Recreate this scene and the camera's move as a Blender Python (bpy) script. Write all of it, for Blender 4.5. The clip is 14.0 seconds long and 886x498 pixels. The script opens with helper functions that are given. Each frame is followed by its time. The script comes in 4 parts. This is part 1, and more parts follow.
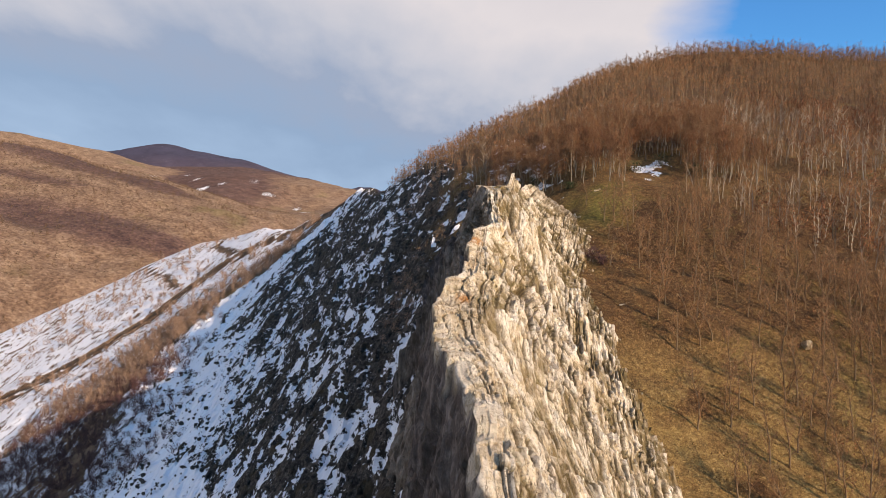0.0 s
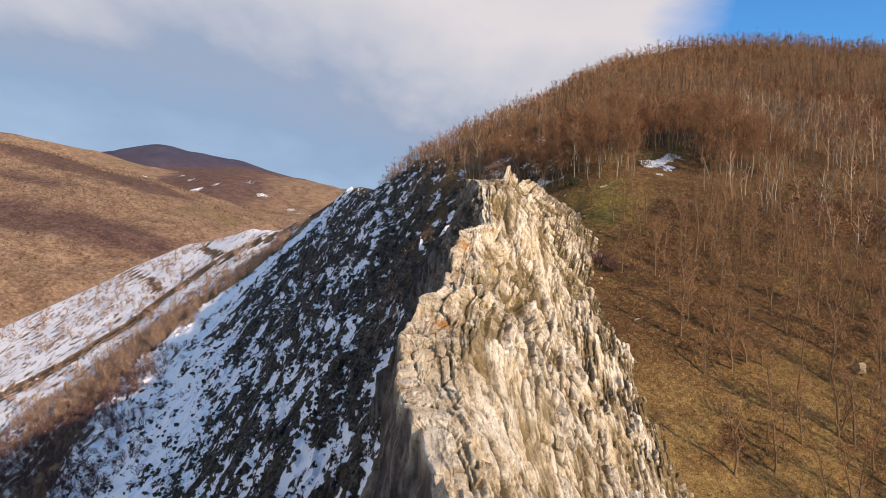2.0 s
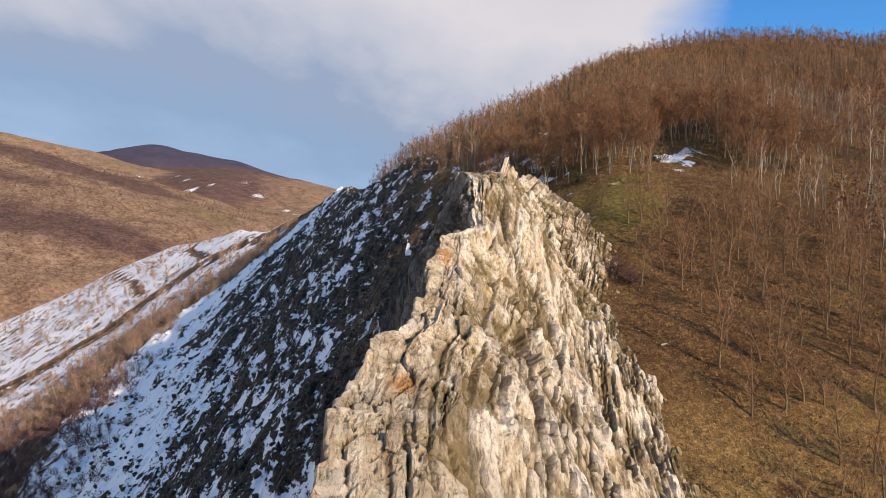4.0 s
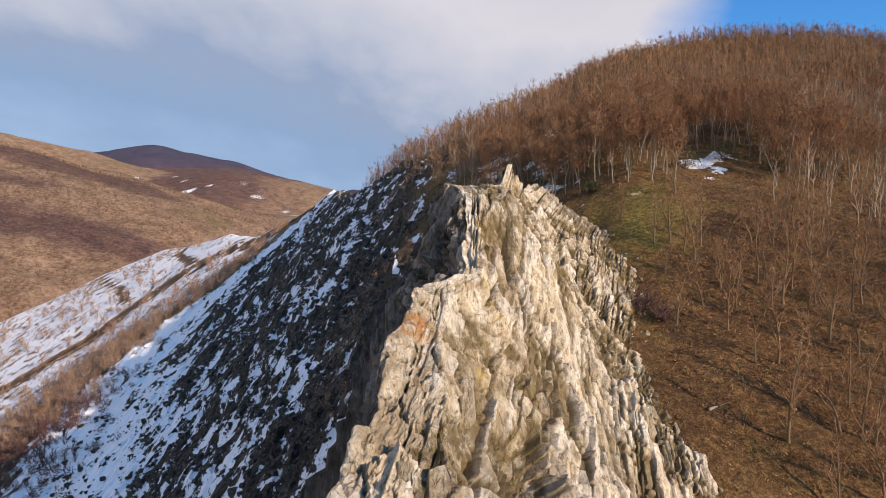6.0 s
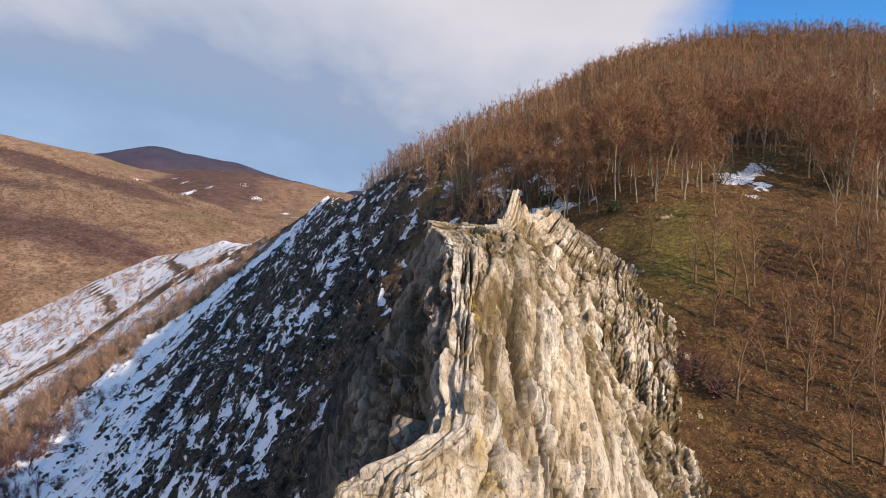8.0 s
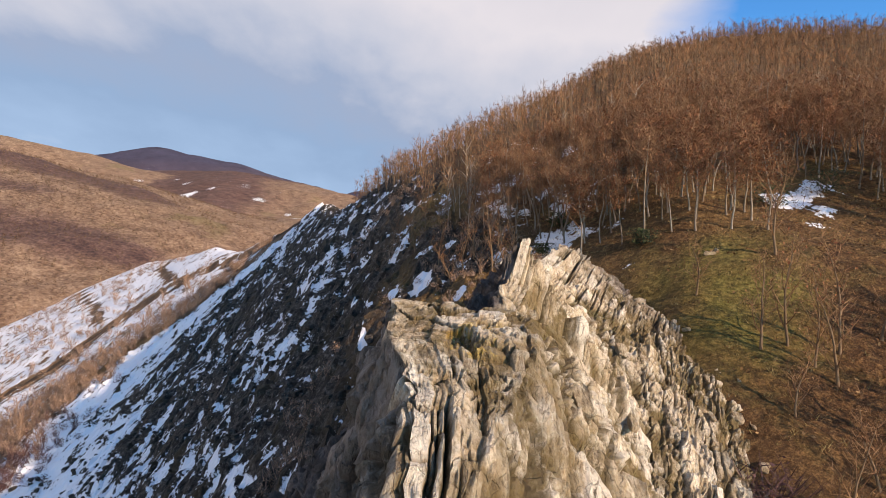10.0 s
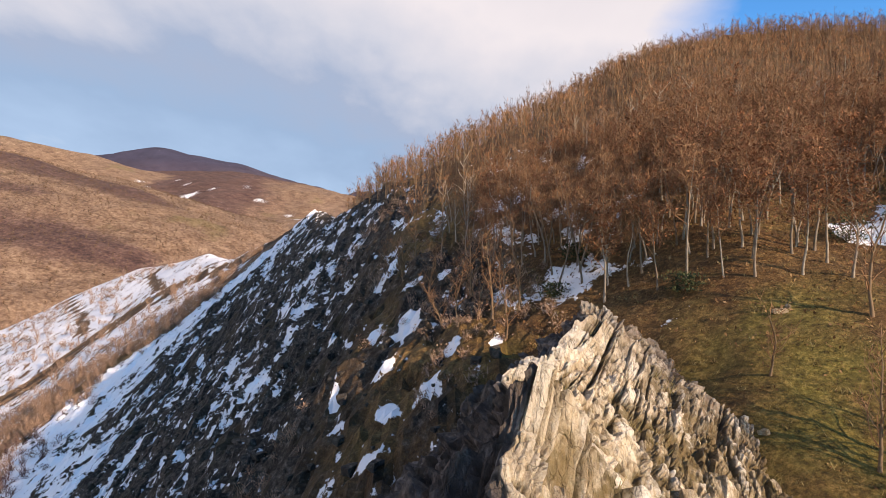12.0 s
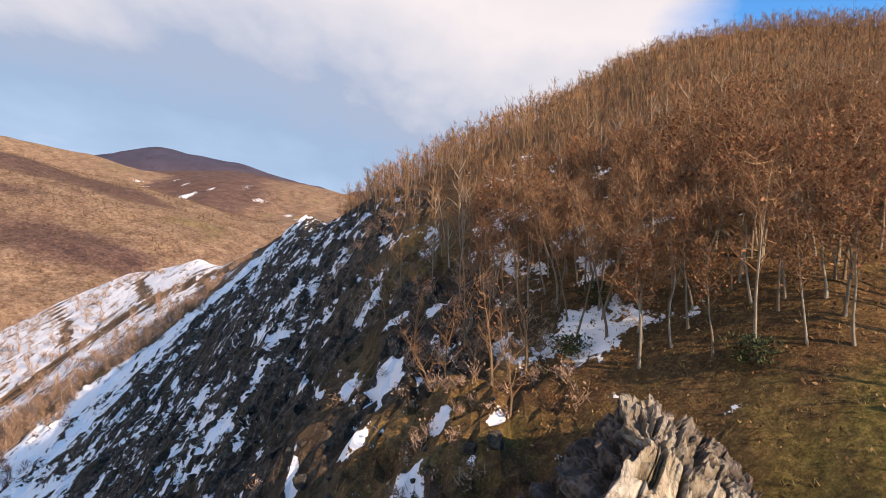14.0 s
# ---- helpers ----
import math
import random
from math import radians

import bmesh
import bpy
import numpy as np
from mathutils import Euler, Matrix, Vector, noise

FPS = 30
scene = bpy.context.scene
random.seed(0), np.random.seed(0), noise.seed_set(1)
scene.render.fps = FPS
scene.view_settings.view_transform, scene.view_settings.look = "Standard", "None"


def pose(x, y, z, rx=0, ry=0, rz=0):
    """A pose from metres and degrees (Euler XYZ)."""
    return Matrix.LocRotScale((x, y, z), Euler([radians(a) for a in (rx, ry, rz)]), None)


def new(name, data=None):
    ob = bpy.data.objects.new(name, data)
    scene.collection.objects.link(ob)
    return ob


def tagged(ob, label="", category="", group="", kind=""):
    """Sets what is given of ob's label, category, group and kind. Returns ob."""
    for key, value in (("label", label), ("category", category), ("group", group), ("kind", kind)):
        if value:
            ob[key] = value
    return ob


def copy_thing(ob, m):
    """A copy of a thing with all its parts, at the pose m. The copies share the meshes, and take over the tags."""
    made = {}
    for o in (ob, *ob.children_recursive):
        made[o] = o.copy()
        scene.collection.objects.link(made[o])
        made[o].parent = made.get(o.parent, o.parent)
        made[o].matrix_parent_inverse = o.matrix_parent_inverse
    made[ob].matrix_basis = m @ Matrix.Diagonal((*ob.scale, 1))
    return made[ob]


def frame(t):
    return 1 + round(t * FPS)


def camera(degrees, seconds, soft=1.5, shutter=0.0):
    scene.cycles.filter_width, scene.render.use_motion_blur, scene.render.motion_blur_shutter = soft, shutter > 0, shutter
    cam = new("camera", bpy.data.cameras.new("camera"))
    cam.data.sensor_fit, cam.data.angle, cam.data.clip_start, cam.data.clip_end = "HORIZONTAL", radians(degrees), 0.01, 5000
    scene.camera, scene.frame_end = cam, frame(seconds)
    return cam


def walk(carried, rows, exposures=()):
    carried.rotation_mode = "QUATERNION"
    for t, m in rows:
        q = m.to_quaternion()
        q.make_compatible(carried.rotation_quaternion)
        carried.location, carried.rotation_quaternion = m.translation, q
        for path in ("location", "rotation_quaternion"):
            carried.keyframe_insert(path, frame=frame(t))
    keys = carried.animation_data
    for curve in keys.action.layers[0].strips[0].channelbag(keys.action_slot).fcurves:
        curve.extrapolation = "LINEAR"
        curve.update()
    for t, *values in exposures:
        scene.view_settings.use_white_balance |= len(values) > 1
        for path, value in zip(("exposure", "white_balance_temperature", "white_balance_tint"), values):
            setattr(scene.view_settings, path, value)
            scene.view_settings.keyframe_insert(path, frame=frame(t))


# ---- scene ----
cam = camera(67.1, 14.0, 0.75)
METRES, EYE, TILT, LEAN, TURN = 72.0, 60.0, -2.0, 0.0, 0.0
ROWS = [
    (0.0, 0.0, 0.0, 0.0, -0.0, 0.0, -0.0),
    (0.5, 0.0032, 0.0332, 0.0012, -0.08, 0.01, 0.05),
    (1.0, 0.007, 0.0671, 0.0023, -0.15, 0.02, 0.09),
    (1.5, 0.0112, 0.1035, 0.0036, -0.22, 0.03, 0.1),
    (2.0, 0.0153, 0.1395, 0.005, -0.29, 0.05, 0.08),
    (2.5, 0.0192, 0.1765, 0.0063, -0.37, 0.06, 0.06),
    (3.0, 0.0232, 0.2129, 0.0073, -0.43, 0.11, 0.02),
    (5.5, 0.0395, 0.3952, 0.0287, -0.55, 0.22, -0.2),
    (6.0, 0.0427, 0.4302, 0.0377, -0.53, 0.25, -0.19),
    (6.5, 0.0456, 0.4654, 0.0466, -0.5, 0.26, -0.19),
    (7.0, 0.0486, 0.5016, 0.0557, -0.45, 0.28, -0.19),
    (7.5, 0.052, 0.5383, 0.0651, -0.39, 0.29, -0.15),
    (8.0, 0.0551, 0.5723, 0.0739, -0.37, 0.3, -0.12),
    (10.5, 0.0705, 0.7462, 0.1199, -0.03, 0.34, -0.14),
    (11.0, 0.0731, 0.7793, 0.1287, 0.03, 0.33, -0.14),
    (11.5, 0.0767, 0.8137, 0.1379, 0.06, 0.34, -0.16),
    (12.0, 0.0795, 0.8475, 0.1473, 0.08, 0.33, -0.14),
    (12.5, 0.0821, 0.8801, 0.1558, 0.09, 0.33, -0.15),
    (13.0, 0.0847, 0.912, 0.1641, 0.1, 0.3, -0.11),
    (13.5, 0.0875, 0.9454, 0.1725, 0.13, 0.28, -0.13),
    (14.0, 0.0897, 0.9754, 0.1778, 0.14, 0.27, -0.12),
]
walk(cam, [(t, pose(0, 0, EYE, TILT, LEAN, TURN) @ pose(METRES * x, METRES * y, METRES * z, 90 + pitch, roll, yaw)) for t, x, y, z, yaw, pitch, roll in ROWS],
     [(0.0, 0.44, 7600, 23), (7.0, 0.38, 7050, 23), (14.0, 0.74, 7750, 25)])

# ---------- light ----------
SUN_AZ, SUN_EL = 132.0, 21.8          # degrees clockwise from +y, and above the horizon
sun_way = Vector((math.sin(radians(SUN_AZ)) * math.cos(radians(SUN_EL)), math.cos(radians(SUN_AZ)) * math.cos(radians(SUN_EL)), math.sin(radians(SUN_EL))))
sun = new("sun", bpy.data.lights.new("sun", "SUN"))
sun.data.energy, sun.data.angle, sun.data.color = 5.0, radians(0.6), (1.0, 0.83, 0.60)
sun.rotation_euler = sun_way.to_track_quat("Z", "Y").to_euler()

world = bpy.data.worlds.new("sky")
scene.world = world
world.use_nodes = True
wt = world.node_tree
wt.nodes.clear()


def wnode(kind, **values):
    n = wt.nodes.new(kind)
    for k, v in values.items():
        n.inputs[k.replace("_", " ")].default_value = v
    return n


w_out, w_bg = wnode("ShaderNodeOutputWorld"), wnode("ShaderNodeBackground")
w_sky = wt.nodes.new("ShaderNodeTexSky")
w_sky.sky_type, w_sky.sun_disc = "NISHITA", False
w_sky.sun_elevation, w_sky.sun_rotation = radians(SUN_EL), radians(SUN_AZ)
w_co = wt.nodes.new("ShaderNodeTexCoord")
w_sep = wt.nodes.new("ShaderNodeSeparateXYZ")
wt.links.new(w_co.outputs["Generated"], w_sep.inputs[0])


def wmath(op, a, b=0.0, clamp=False):
    n = wt.nodes.new("ShaderNodeMath")
    n.operation, n.use_clamp = op, clamp
    for i, v in enumerate((a, b)):
        if isinstance(v, (int, float)):
            n.inputs[i].default_value = v
        else:
            wt.links.new(v, n.inputs[i])
    return n.outputs[0]


def wramp(fac, stops):
    n = wt.nodes.new("ShaderNodeValToRGB")
    while len(n.color_ramp.elements) < len(stops):
        n.color_ramp.elements.new(0.5)
    for e, (p, c) in zip(n.color_ramp.elements, stops):
        e.position, e.color = p, (*c, 1)
    wt.links.new(fac, n.inputs[0])
    return n.outputs[0]


def wmix(fac, a, b):
    n = wt.nodes.new("ShaderNodeMix")
    n.data_type = "RGBA"
    for s, v in ((n.inputs[0], fac), (n.inputs[6], a), (n.inputs[7], b)):
        if isinstance(v, tuple):
            s.default_value = (*v, 1)
        elif isinstance(v, (int, float)):
            s.default_value = v
        else:
            wt.links.new(v, s)
    return n.outputs[2]


# cloud deck: soft noise on a flat layer high overhead, seen in perspective
w_up = wmath("ADD", wmath("MAXIMUM", w_sep.outputs[2], 0.0), 0.22)
w_flat = wt.nodes.new("ShaderNodeCombineXYZ")
wt.links.new(wmath("DIVIDE", w_sep.outputs[0], w_up), w_flat.inputs[0])
wt.links.new(wmath("DIVIDE", w_sep.outputs[1], w_up), w_flat.inputs[1])


def wnoise(scale, offset, detail, rough=0.55, stretch=(1, 1, 1)):
    m = wt.nodes.new("ShaderNodeMapping")
    m.inputs["Location"].default_value = offset
    m.inputs["Scale"].default_value = stretch
    wt.links.new(w_flat.outputs[0], m.inputs[0])
    n = wt.nodes.new("ShaderNodeTexNoise")
    n.inputs["Scale"].default_value, n.inputs["Detail"].default_value, n.inputs["Roughness"].default_value = scale, detail, rough
    wt.links.new(m.outputs[0], n.inputs[0])
    return n.outputs["Fac"]


# the deck covers the north and thins out towards the sunny south
w_az = wmath("SUBTRACT", w_sep.outputs[0], wmath("MULTIPLY", w_sep.outputs[1], 0.40))
w_puff = wnoise(1.3, (3.1, 1.7, 0), 6.0)
w_cover = wmath("SUBTRACT", 0.42, wmath("MULTIPLY", w_az, 9.0))
w_cover = wmath("ADD", w_cover, wmath("MULTIPLY", wmath("SUBTRACT", w_puff, 0.5), 2.2), True)
w_level = wmath("ADD", w_sep.outputs[2], wmath("MULTIPLY", wmath("SUBTRACT", wnoise(0.75, (1.3, 4.2, 0), 5.0, 0.55, (1, 0.6, 1)), 0.5), 0.42))
w_level = wmath("ADD", w_level, wmath("MULTIPLY", wmath("SUBTRACT", wnoise(3.2, (0.4, 2.2, 0), 7.0, 0.6, (1, 0.5, 1)), 0.5), 0.12))
w_level = wmath("ADD", w_level, wmath("MULTIPLY", w_sep.outputs[0], 0.15))
w_level = wmath("ADD", w_level, 0.1)
w_tone = wramp(w_level, [(0.03, (0.41, 0.54, 0.66)), (0.10, (0.225, 0.38, 0.57)), (0.19, (0.185, 0.32, 0.495)), (0.27, (0.215, 0.315, 0.455)), (0.33, (0.36, 0.44, 0.535)), (0.41, (0.49, 0.54, 0.595)), (0.56, (0.41, 0.46, 0.525)), (0.8, (0.27, 0.33, 0.41))])
w_scale = wt.nodes.new("ShaderNodeVectorMath")
w_scale.operation = "MULTIPLY"
w_scale.inputs[1].default_value = (0.026, 0.096, 0.165)
wt.links.new(w_sky.outputs[0], w_scale.inputs[0])
w_all = wmix(w_cover, w_scale.outputs[0], w_tone)
wt.links.new(w_all, w_bg.inputs["Color"])
wt.links.new(w_bg.outputs[0], w_out.inputs["Surface"])
w_bg.inputs["Strength"].default_value = 1.0


# ---------- noise ----------
def hash2(i, j, seed=0):
    i, j = np.asarray(i, np.int64), np.asarray(j, np.int64)
    h = (i * 374761393 + j * 668265263 + seed * 974634777) & 0xFFFFFFFF
    h = ((h ^ (h >> 13)) * 1274126177) & 0xFFFFFFFF
    h = ((h ^ (h >> 16)) * 2246822519) & 0xFFFFFFFF
    return ((h ^ (h >> 15)) & 0xFFFFFF) / float(0xFFFFFF)


def vnoise(x, y, seed=0):
    i, j = np.floor(x), np.floor(y)
    u, v = x - i, y - j
    u, v = u * u * (3 - 2 * u), v * v * (3 - 2 * v)
    a, b = hash2(i, j, seed), hash2(i + 1, j, seed)
    c, d = hash2(i, j + 1, seed), hash2(i + 1, j + 1, seed)
    return (a + (b - a) * u) * (1 - v) + (c + (d - c) * u) * v


def fbm(x, y, octaves=4, seed=0, gain=0.5):
    total, amp, norm = 0.0, 1.0, 0.0
    for k in range(octaves):
        total = total + amp * (vnoise(x * 2 ** k, y * 2 ** k, seed + 17 * k) - 0.5)
        norm += amp
        amp *= gain
    return total / norm * 2


def smin(a, b, k):
    h = np.clip(0.5 + 0.5 * (b - a) / k, 0, 1)
    return b + (a - b) * h - k * h * (1 - h)


def smax(a, b, k):
    return -smin(-a, -b, k)


def soft(x, k):
    return 0.5 * (x + np.sqrt(x * x + k * k))


def step01(a, b, x):
    t = np.clip((x - a) / (b - a), 0, 1)
    return t * t * (3 - 2 * t)


# ---------- the lie of the land ----------
FLANK_X = [-420, -260, -200, -173, -140, -105, -73, -60, -33, -19, -13, -7, -2.6, 0, 3.4, 10, 14, 20, 40, 80]
FLANK_Z = [-105, -72, -52, -43, -29, -14, 4, 10, 30, 44, 50, 54.5, 59.8, 62, 64.3, 68, 69.5, 73, 87, 115]
BROW_X = [-260, -192, -158, -130, -108, -85, -68, -39, 0]
BROW_Y = [300, 345, 365, 362, 342, 318, 287, 256, 262]
SLOPE_Y = [-60, 10, 30, 45, 53.6, 59.5, 63.7, 66.4, 73.2, 90.8, 98]
SLOPE_Z = [-30, 14, 27, 37.3, 43.3, 47.3, 50.5, 52, 55.7, 65.2, 67.8]
DOME_X = [-120, -60, -30, -20, 0, 20, 30, 42, 68, 88, 105, 135, 165, 220, 400, 900]
DOME_Z = [105, 88, 76.4, 70.5, 80.2, 92.2, 96.8, 104.3, 121.8, 126.7, 125.4, 119.5, 116.3, 104, 81, 20]
CREST_Y = [-20, 10, 20, 28, 31, 34.4, 38.5, 41.2, 42.2, 46, 48, 50, 52.6, 53.9, 57, 61, 63.5, 66, 70.2, 70.6, 71.2, 73.2, 74.3, 75.1, 75.9, 77, 80, 84, 86, 88, 91, 94, 96]
CREST_X = [1.6, 1.5, 1.4, 1.1, 0.5, -0.5, -0.6, 0.1, 1.1, 1.7, 1.8, 2.1, 2.5, 3.9, 4.2, 4.3, 4.4, 3.5, 3.5, 6.7, 6.9, 6.9, 7.3, 7.8, 7.5, 7.2, 7.8, 9.6, 11.2, 11.4, 12.0, 13.0, 13.8]
CREST_Z = [44, 49.5, 51.3, 52.9, 53.8, 54.5, 55.7, 56.6, 56.9, 57.8, 58.3, 58.8, 59.8, 60.2, 61.3, 62.5, 63.3, 63.9, 64.2, 63.4, 63.4, 64.1, 64.4, 65.9, 64.9, 65.1, 64.8, 64.2, 65.3, 65.0, 64.9, 64.3, 62.8]
STRIP_Y = [60, 137, 162, 192, 212, 220, 229, 240, 250, 265, 330]
STRIP_X = [-72, -82, -89, -93, -83, -75, -63, -52, -43, -36, -30]

# ridge line, side slope, then how much scrub, dark heath, painted haze blue and snow it carries
FAR_RIDGES = [
    ([(-900, 760, 215), (-596, 900, 172), (-493, 1000, 143), (-403, 1100, 98), (-324, 1150, 55), (-270, 1190, 5)], 0.36, (1.0, 0.12, 0.0, 0.0)),
    ([(-1500, 1700, 335), (-1150, 1800, 310), (-950, 1830, 268), (-800, 1850, 225), (-730, 1860, 140)], 0.42, (1.0, 0.15, 0.0, 0.12)),
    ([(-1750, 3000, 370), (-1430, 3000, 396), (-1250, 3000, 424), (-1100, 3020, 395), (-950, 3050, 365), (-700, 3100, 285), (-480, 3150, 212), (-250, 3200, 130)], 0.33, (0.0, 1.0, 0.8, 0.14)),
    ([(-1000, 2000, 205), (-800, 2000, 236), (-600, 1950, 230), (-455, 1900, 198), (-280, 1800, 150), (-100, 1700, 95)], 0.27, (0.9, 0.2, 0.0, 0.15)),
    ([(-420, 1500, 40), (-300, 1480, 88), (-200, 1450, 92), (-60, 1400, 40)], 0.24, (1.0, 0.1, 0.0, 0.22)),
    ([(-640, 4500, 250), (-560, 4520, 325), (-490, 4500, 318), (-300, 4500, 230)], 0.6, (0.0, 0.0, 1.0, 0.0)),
]


def far_heights(x, y):
    wob = 60 * fbm(x / 260, y / 260, 4, 31) + 16 * fbm(x / 60, y / 60, 3, 33)
    out = []
    for line, slope, _ in FAR_RIDGES:
        best = np.full(np.shape(x), -1e4)
        for (ax, ay, az), (bx, by, bz) in zip(line, line[1:]):
            dx, dy = bx - ax, by - ay
            t = np.clip(((x - ax) * dx + (y - ay) * dy) / (dx * dx + dy * dy), 0, 1)
            d = np.hypot(x - ax - t * dx, y - ay - t * dy)
            best = np.maximum(best, az + t * (bz - az) - slope * (np.sqrt(d * d + 1600) - 40) + wob * np.clip(d / 250, 0, 1) * 0.5)
        out.append(best)
    return out


def far_land(x, y):
    z = -60 + 12 * fbm(x / 300, y / 300, 3, 5)
    for best in far_heights(x, y):
        z = smax(z, best, 14)
    return z


def cells(x, y, wx, wy, seed, jitter=0.85):
    """Irregular blocks wx by wy metres: each place's block height and tilt, and its distance from the block's joint."""
    px, py = x / wx, y / wy
    i0, j0 = np.floor(px), np.floor(py)
    d1, d2 = np.full(np.shape(px), 9.0), np.full(np.shape(px), 9.0)
    h, sx, sy = np.zeros_like(d1), np.zeros_like(d1), np.zeros_like(d1)
    for a in (-1, 0, 1):
        for b in (-1, 0, 1):
            i, j = i0 + a, j0 + b
            ex = px - (i + 0.5 + jitter * (hash2(i, j, seed) - 0.5))
            ey = py - (j + 0.5 + jitter * (hash2(i, j, seed + 1) - 0.5))
            d = np.maximum(np.abs(ex), np.abs(ey)) * 0.6 + np.hypot(ex, ey) * 0.4
            closer = d < d1
            d2 = np.where(closer, d1, np.minimum(d2, d))
            d1 = np.where(closer, d, d1)
            h = np.where(closer, hash2(i, j, seed + 2) - 0.5, h)
            sx = np.where(closer, ex * (hash2(i, j, seed + 3) - 0.5), sx)
            sy = np.where(closer, ey * (hash2(i, j, seed + 4) - 0.5), sy)
    return h, sx + sy, d2 - d1


def land(x, y, rough=True):
    """The ground without the crag."""
    brow = np.interp(x, BROW_X, BROW_Y)
    over = soft(y - brow, 8)
    flank = np.interp(x, FLANK_X, FLANK_Z) + 0.32 * (y - 117) - 0.72 * over
    reach = np.interp(x, [0, 40, 70, 110, 160], [144, 127, 170, 147, 129])
    round_off = np.interp(x, [0, 40, 80, 120], [1.94, 1.58, 1.07, 1.0])
    t = np.clip((y - 98) / reach, 0, 3)
    dome_top = np.interp(x, DOME_X, DOME_Z)
    low = np.interp(y, SLOPE_Y, SLOPE_Z)
    dome = 67.8 + (dome_top - 67.8) * np.where(t < 1, t * (round_off - (round_off - 1) * t), 1.0) - 0.45 * soft(y - 106 - reach, 12)
    hill = np.where(y < 98, low, dome)
    z = smin(flank, hill, 3.0)
    if rough:
        near = 1 / (1 + np.maximum(0, np.hypot(x, y - 80) - 250) / 100)
        z = z + near * (0.9 * fbm(x / 11, y / 13, 4, 2) + 0.35 * fbm(x / 2.1, y / 3.0, 3, 9))
    return smax(z, far_land(x, y), 6)


def flank_relief(x, y):
    """Rough beds on the shady flank: relief in metres; hollows are negative."""
    mask = step01(14, 9, x + 0.16 * np.maximum(0, y - 104)) * step01(2, 14, x - np.interp(y, STRIP_Y, STRIP_X)) * step01(300, 250, y)
    wx = x + 1.2 * fbm(x / 9, y / 16, 2, 41)
    h, tilt, joint = cells(wx, y, 1.9, 3.3, 42)
    h2, tilt2, joint2 = cells(wx + 0.3 * fbm(x / 2, y / 3, 2, 44), y, 0.8, 1.5, 46)
    r = 0.95 * h + 0.8 * tilt + 0.6 * h2 + 0.5 * tilt2 + 0.8 * fbm(x / 4.2, y / 12, 3, 12) + 0.35 * fbm(x / 0.9, y / 1.8, 3, 14)
    r = r - 0.35 * step01(0.12, 0.0, joint) - 0.15 * step01(0.12, 0.0, joint2)
    return r, mask


def line_gap(x, y, line):
    """Signed distance from a line on the plan (positive to the left of its way)."""
    best, side = np.full(np.shape(x), 1e6), np.ones(np.shape(x))
    for (ax, ay), (bx, by) in zip(line, line[1:]):
        dx, dy = bx - ax, by - ay
        t = np.clip(((x - ax) * dx + (y - ay) * dy) / (dx * dx + dy * dy), 0, 1)
        d = np.hypot(x - ax - t * dx, y - ay - t * dy)
        side = np.where(d < best, np.sign(dx * (y - ay) - dy * (x - ax)), side)
        best = np.minimum(best, d)
    return best * side


TRACK = [(-190, 212), (-143, 222), (-118, 233), (-108, 244), (-102, 257), (-91, 266), (-74, 270), (-55, 262), (-40, 248)]
CUTS = [[(-108, 278), (-122, 305), (-152, 348)], [(-82, 279), (-94, 303), (-107, 328)]]


def strip(y):
    return np.interp(y, STRIP_Y, STRIP_X)


# ---------- meshes ----------
def mesh_of(name, verts, quads, smooth=False):
    verts, quads = np.asarray(verts, np.float32), np.asarray(quads, np.int32)
    me = bpy.data.meshes.new(name)
    k = quads.shape[1]
    me.vertices.add(len(verts))
    me.vertices.foreach_set("co", verts.ravel())
    me.loops.add(quads.size)
    me.loops.foreach_set("vertex_index", quads.ravel())
    me.polygons.add(len(quads))
    me.polygons.foreach_set("loop_start", np.arange(0, quads.size, k, dtype=np.int32))
    me.update(calc_edges=True)
    me.polygons.foreach_set("use_smooth", np.full(len(quads), smooth))
    me.validate()
    return me


def grid_quads(nx, ny):
    a = np.arange(nx * ny).reshape(ny, nx)
    return np.stack([a[:-1, :-1], a[:-1, 1:], a[1:, 1:], a[1:, :-1]], -1).reshape(-1, 4)


def attribute(me, name, values):
    a = me.attributes.new(name, "FLOAT", "POINT")
    a.data.foreach_set("value", np.asarray(values, np.float32).ravel())


def stretch(parts):
    out = []
    for a, b, s in parts:
        out.append(np.arange(a, b - s * 0.25, s))
    out.append([parts[-1][1]])
    return np.concatenate(out)


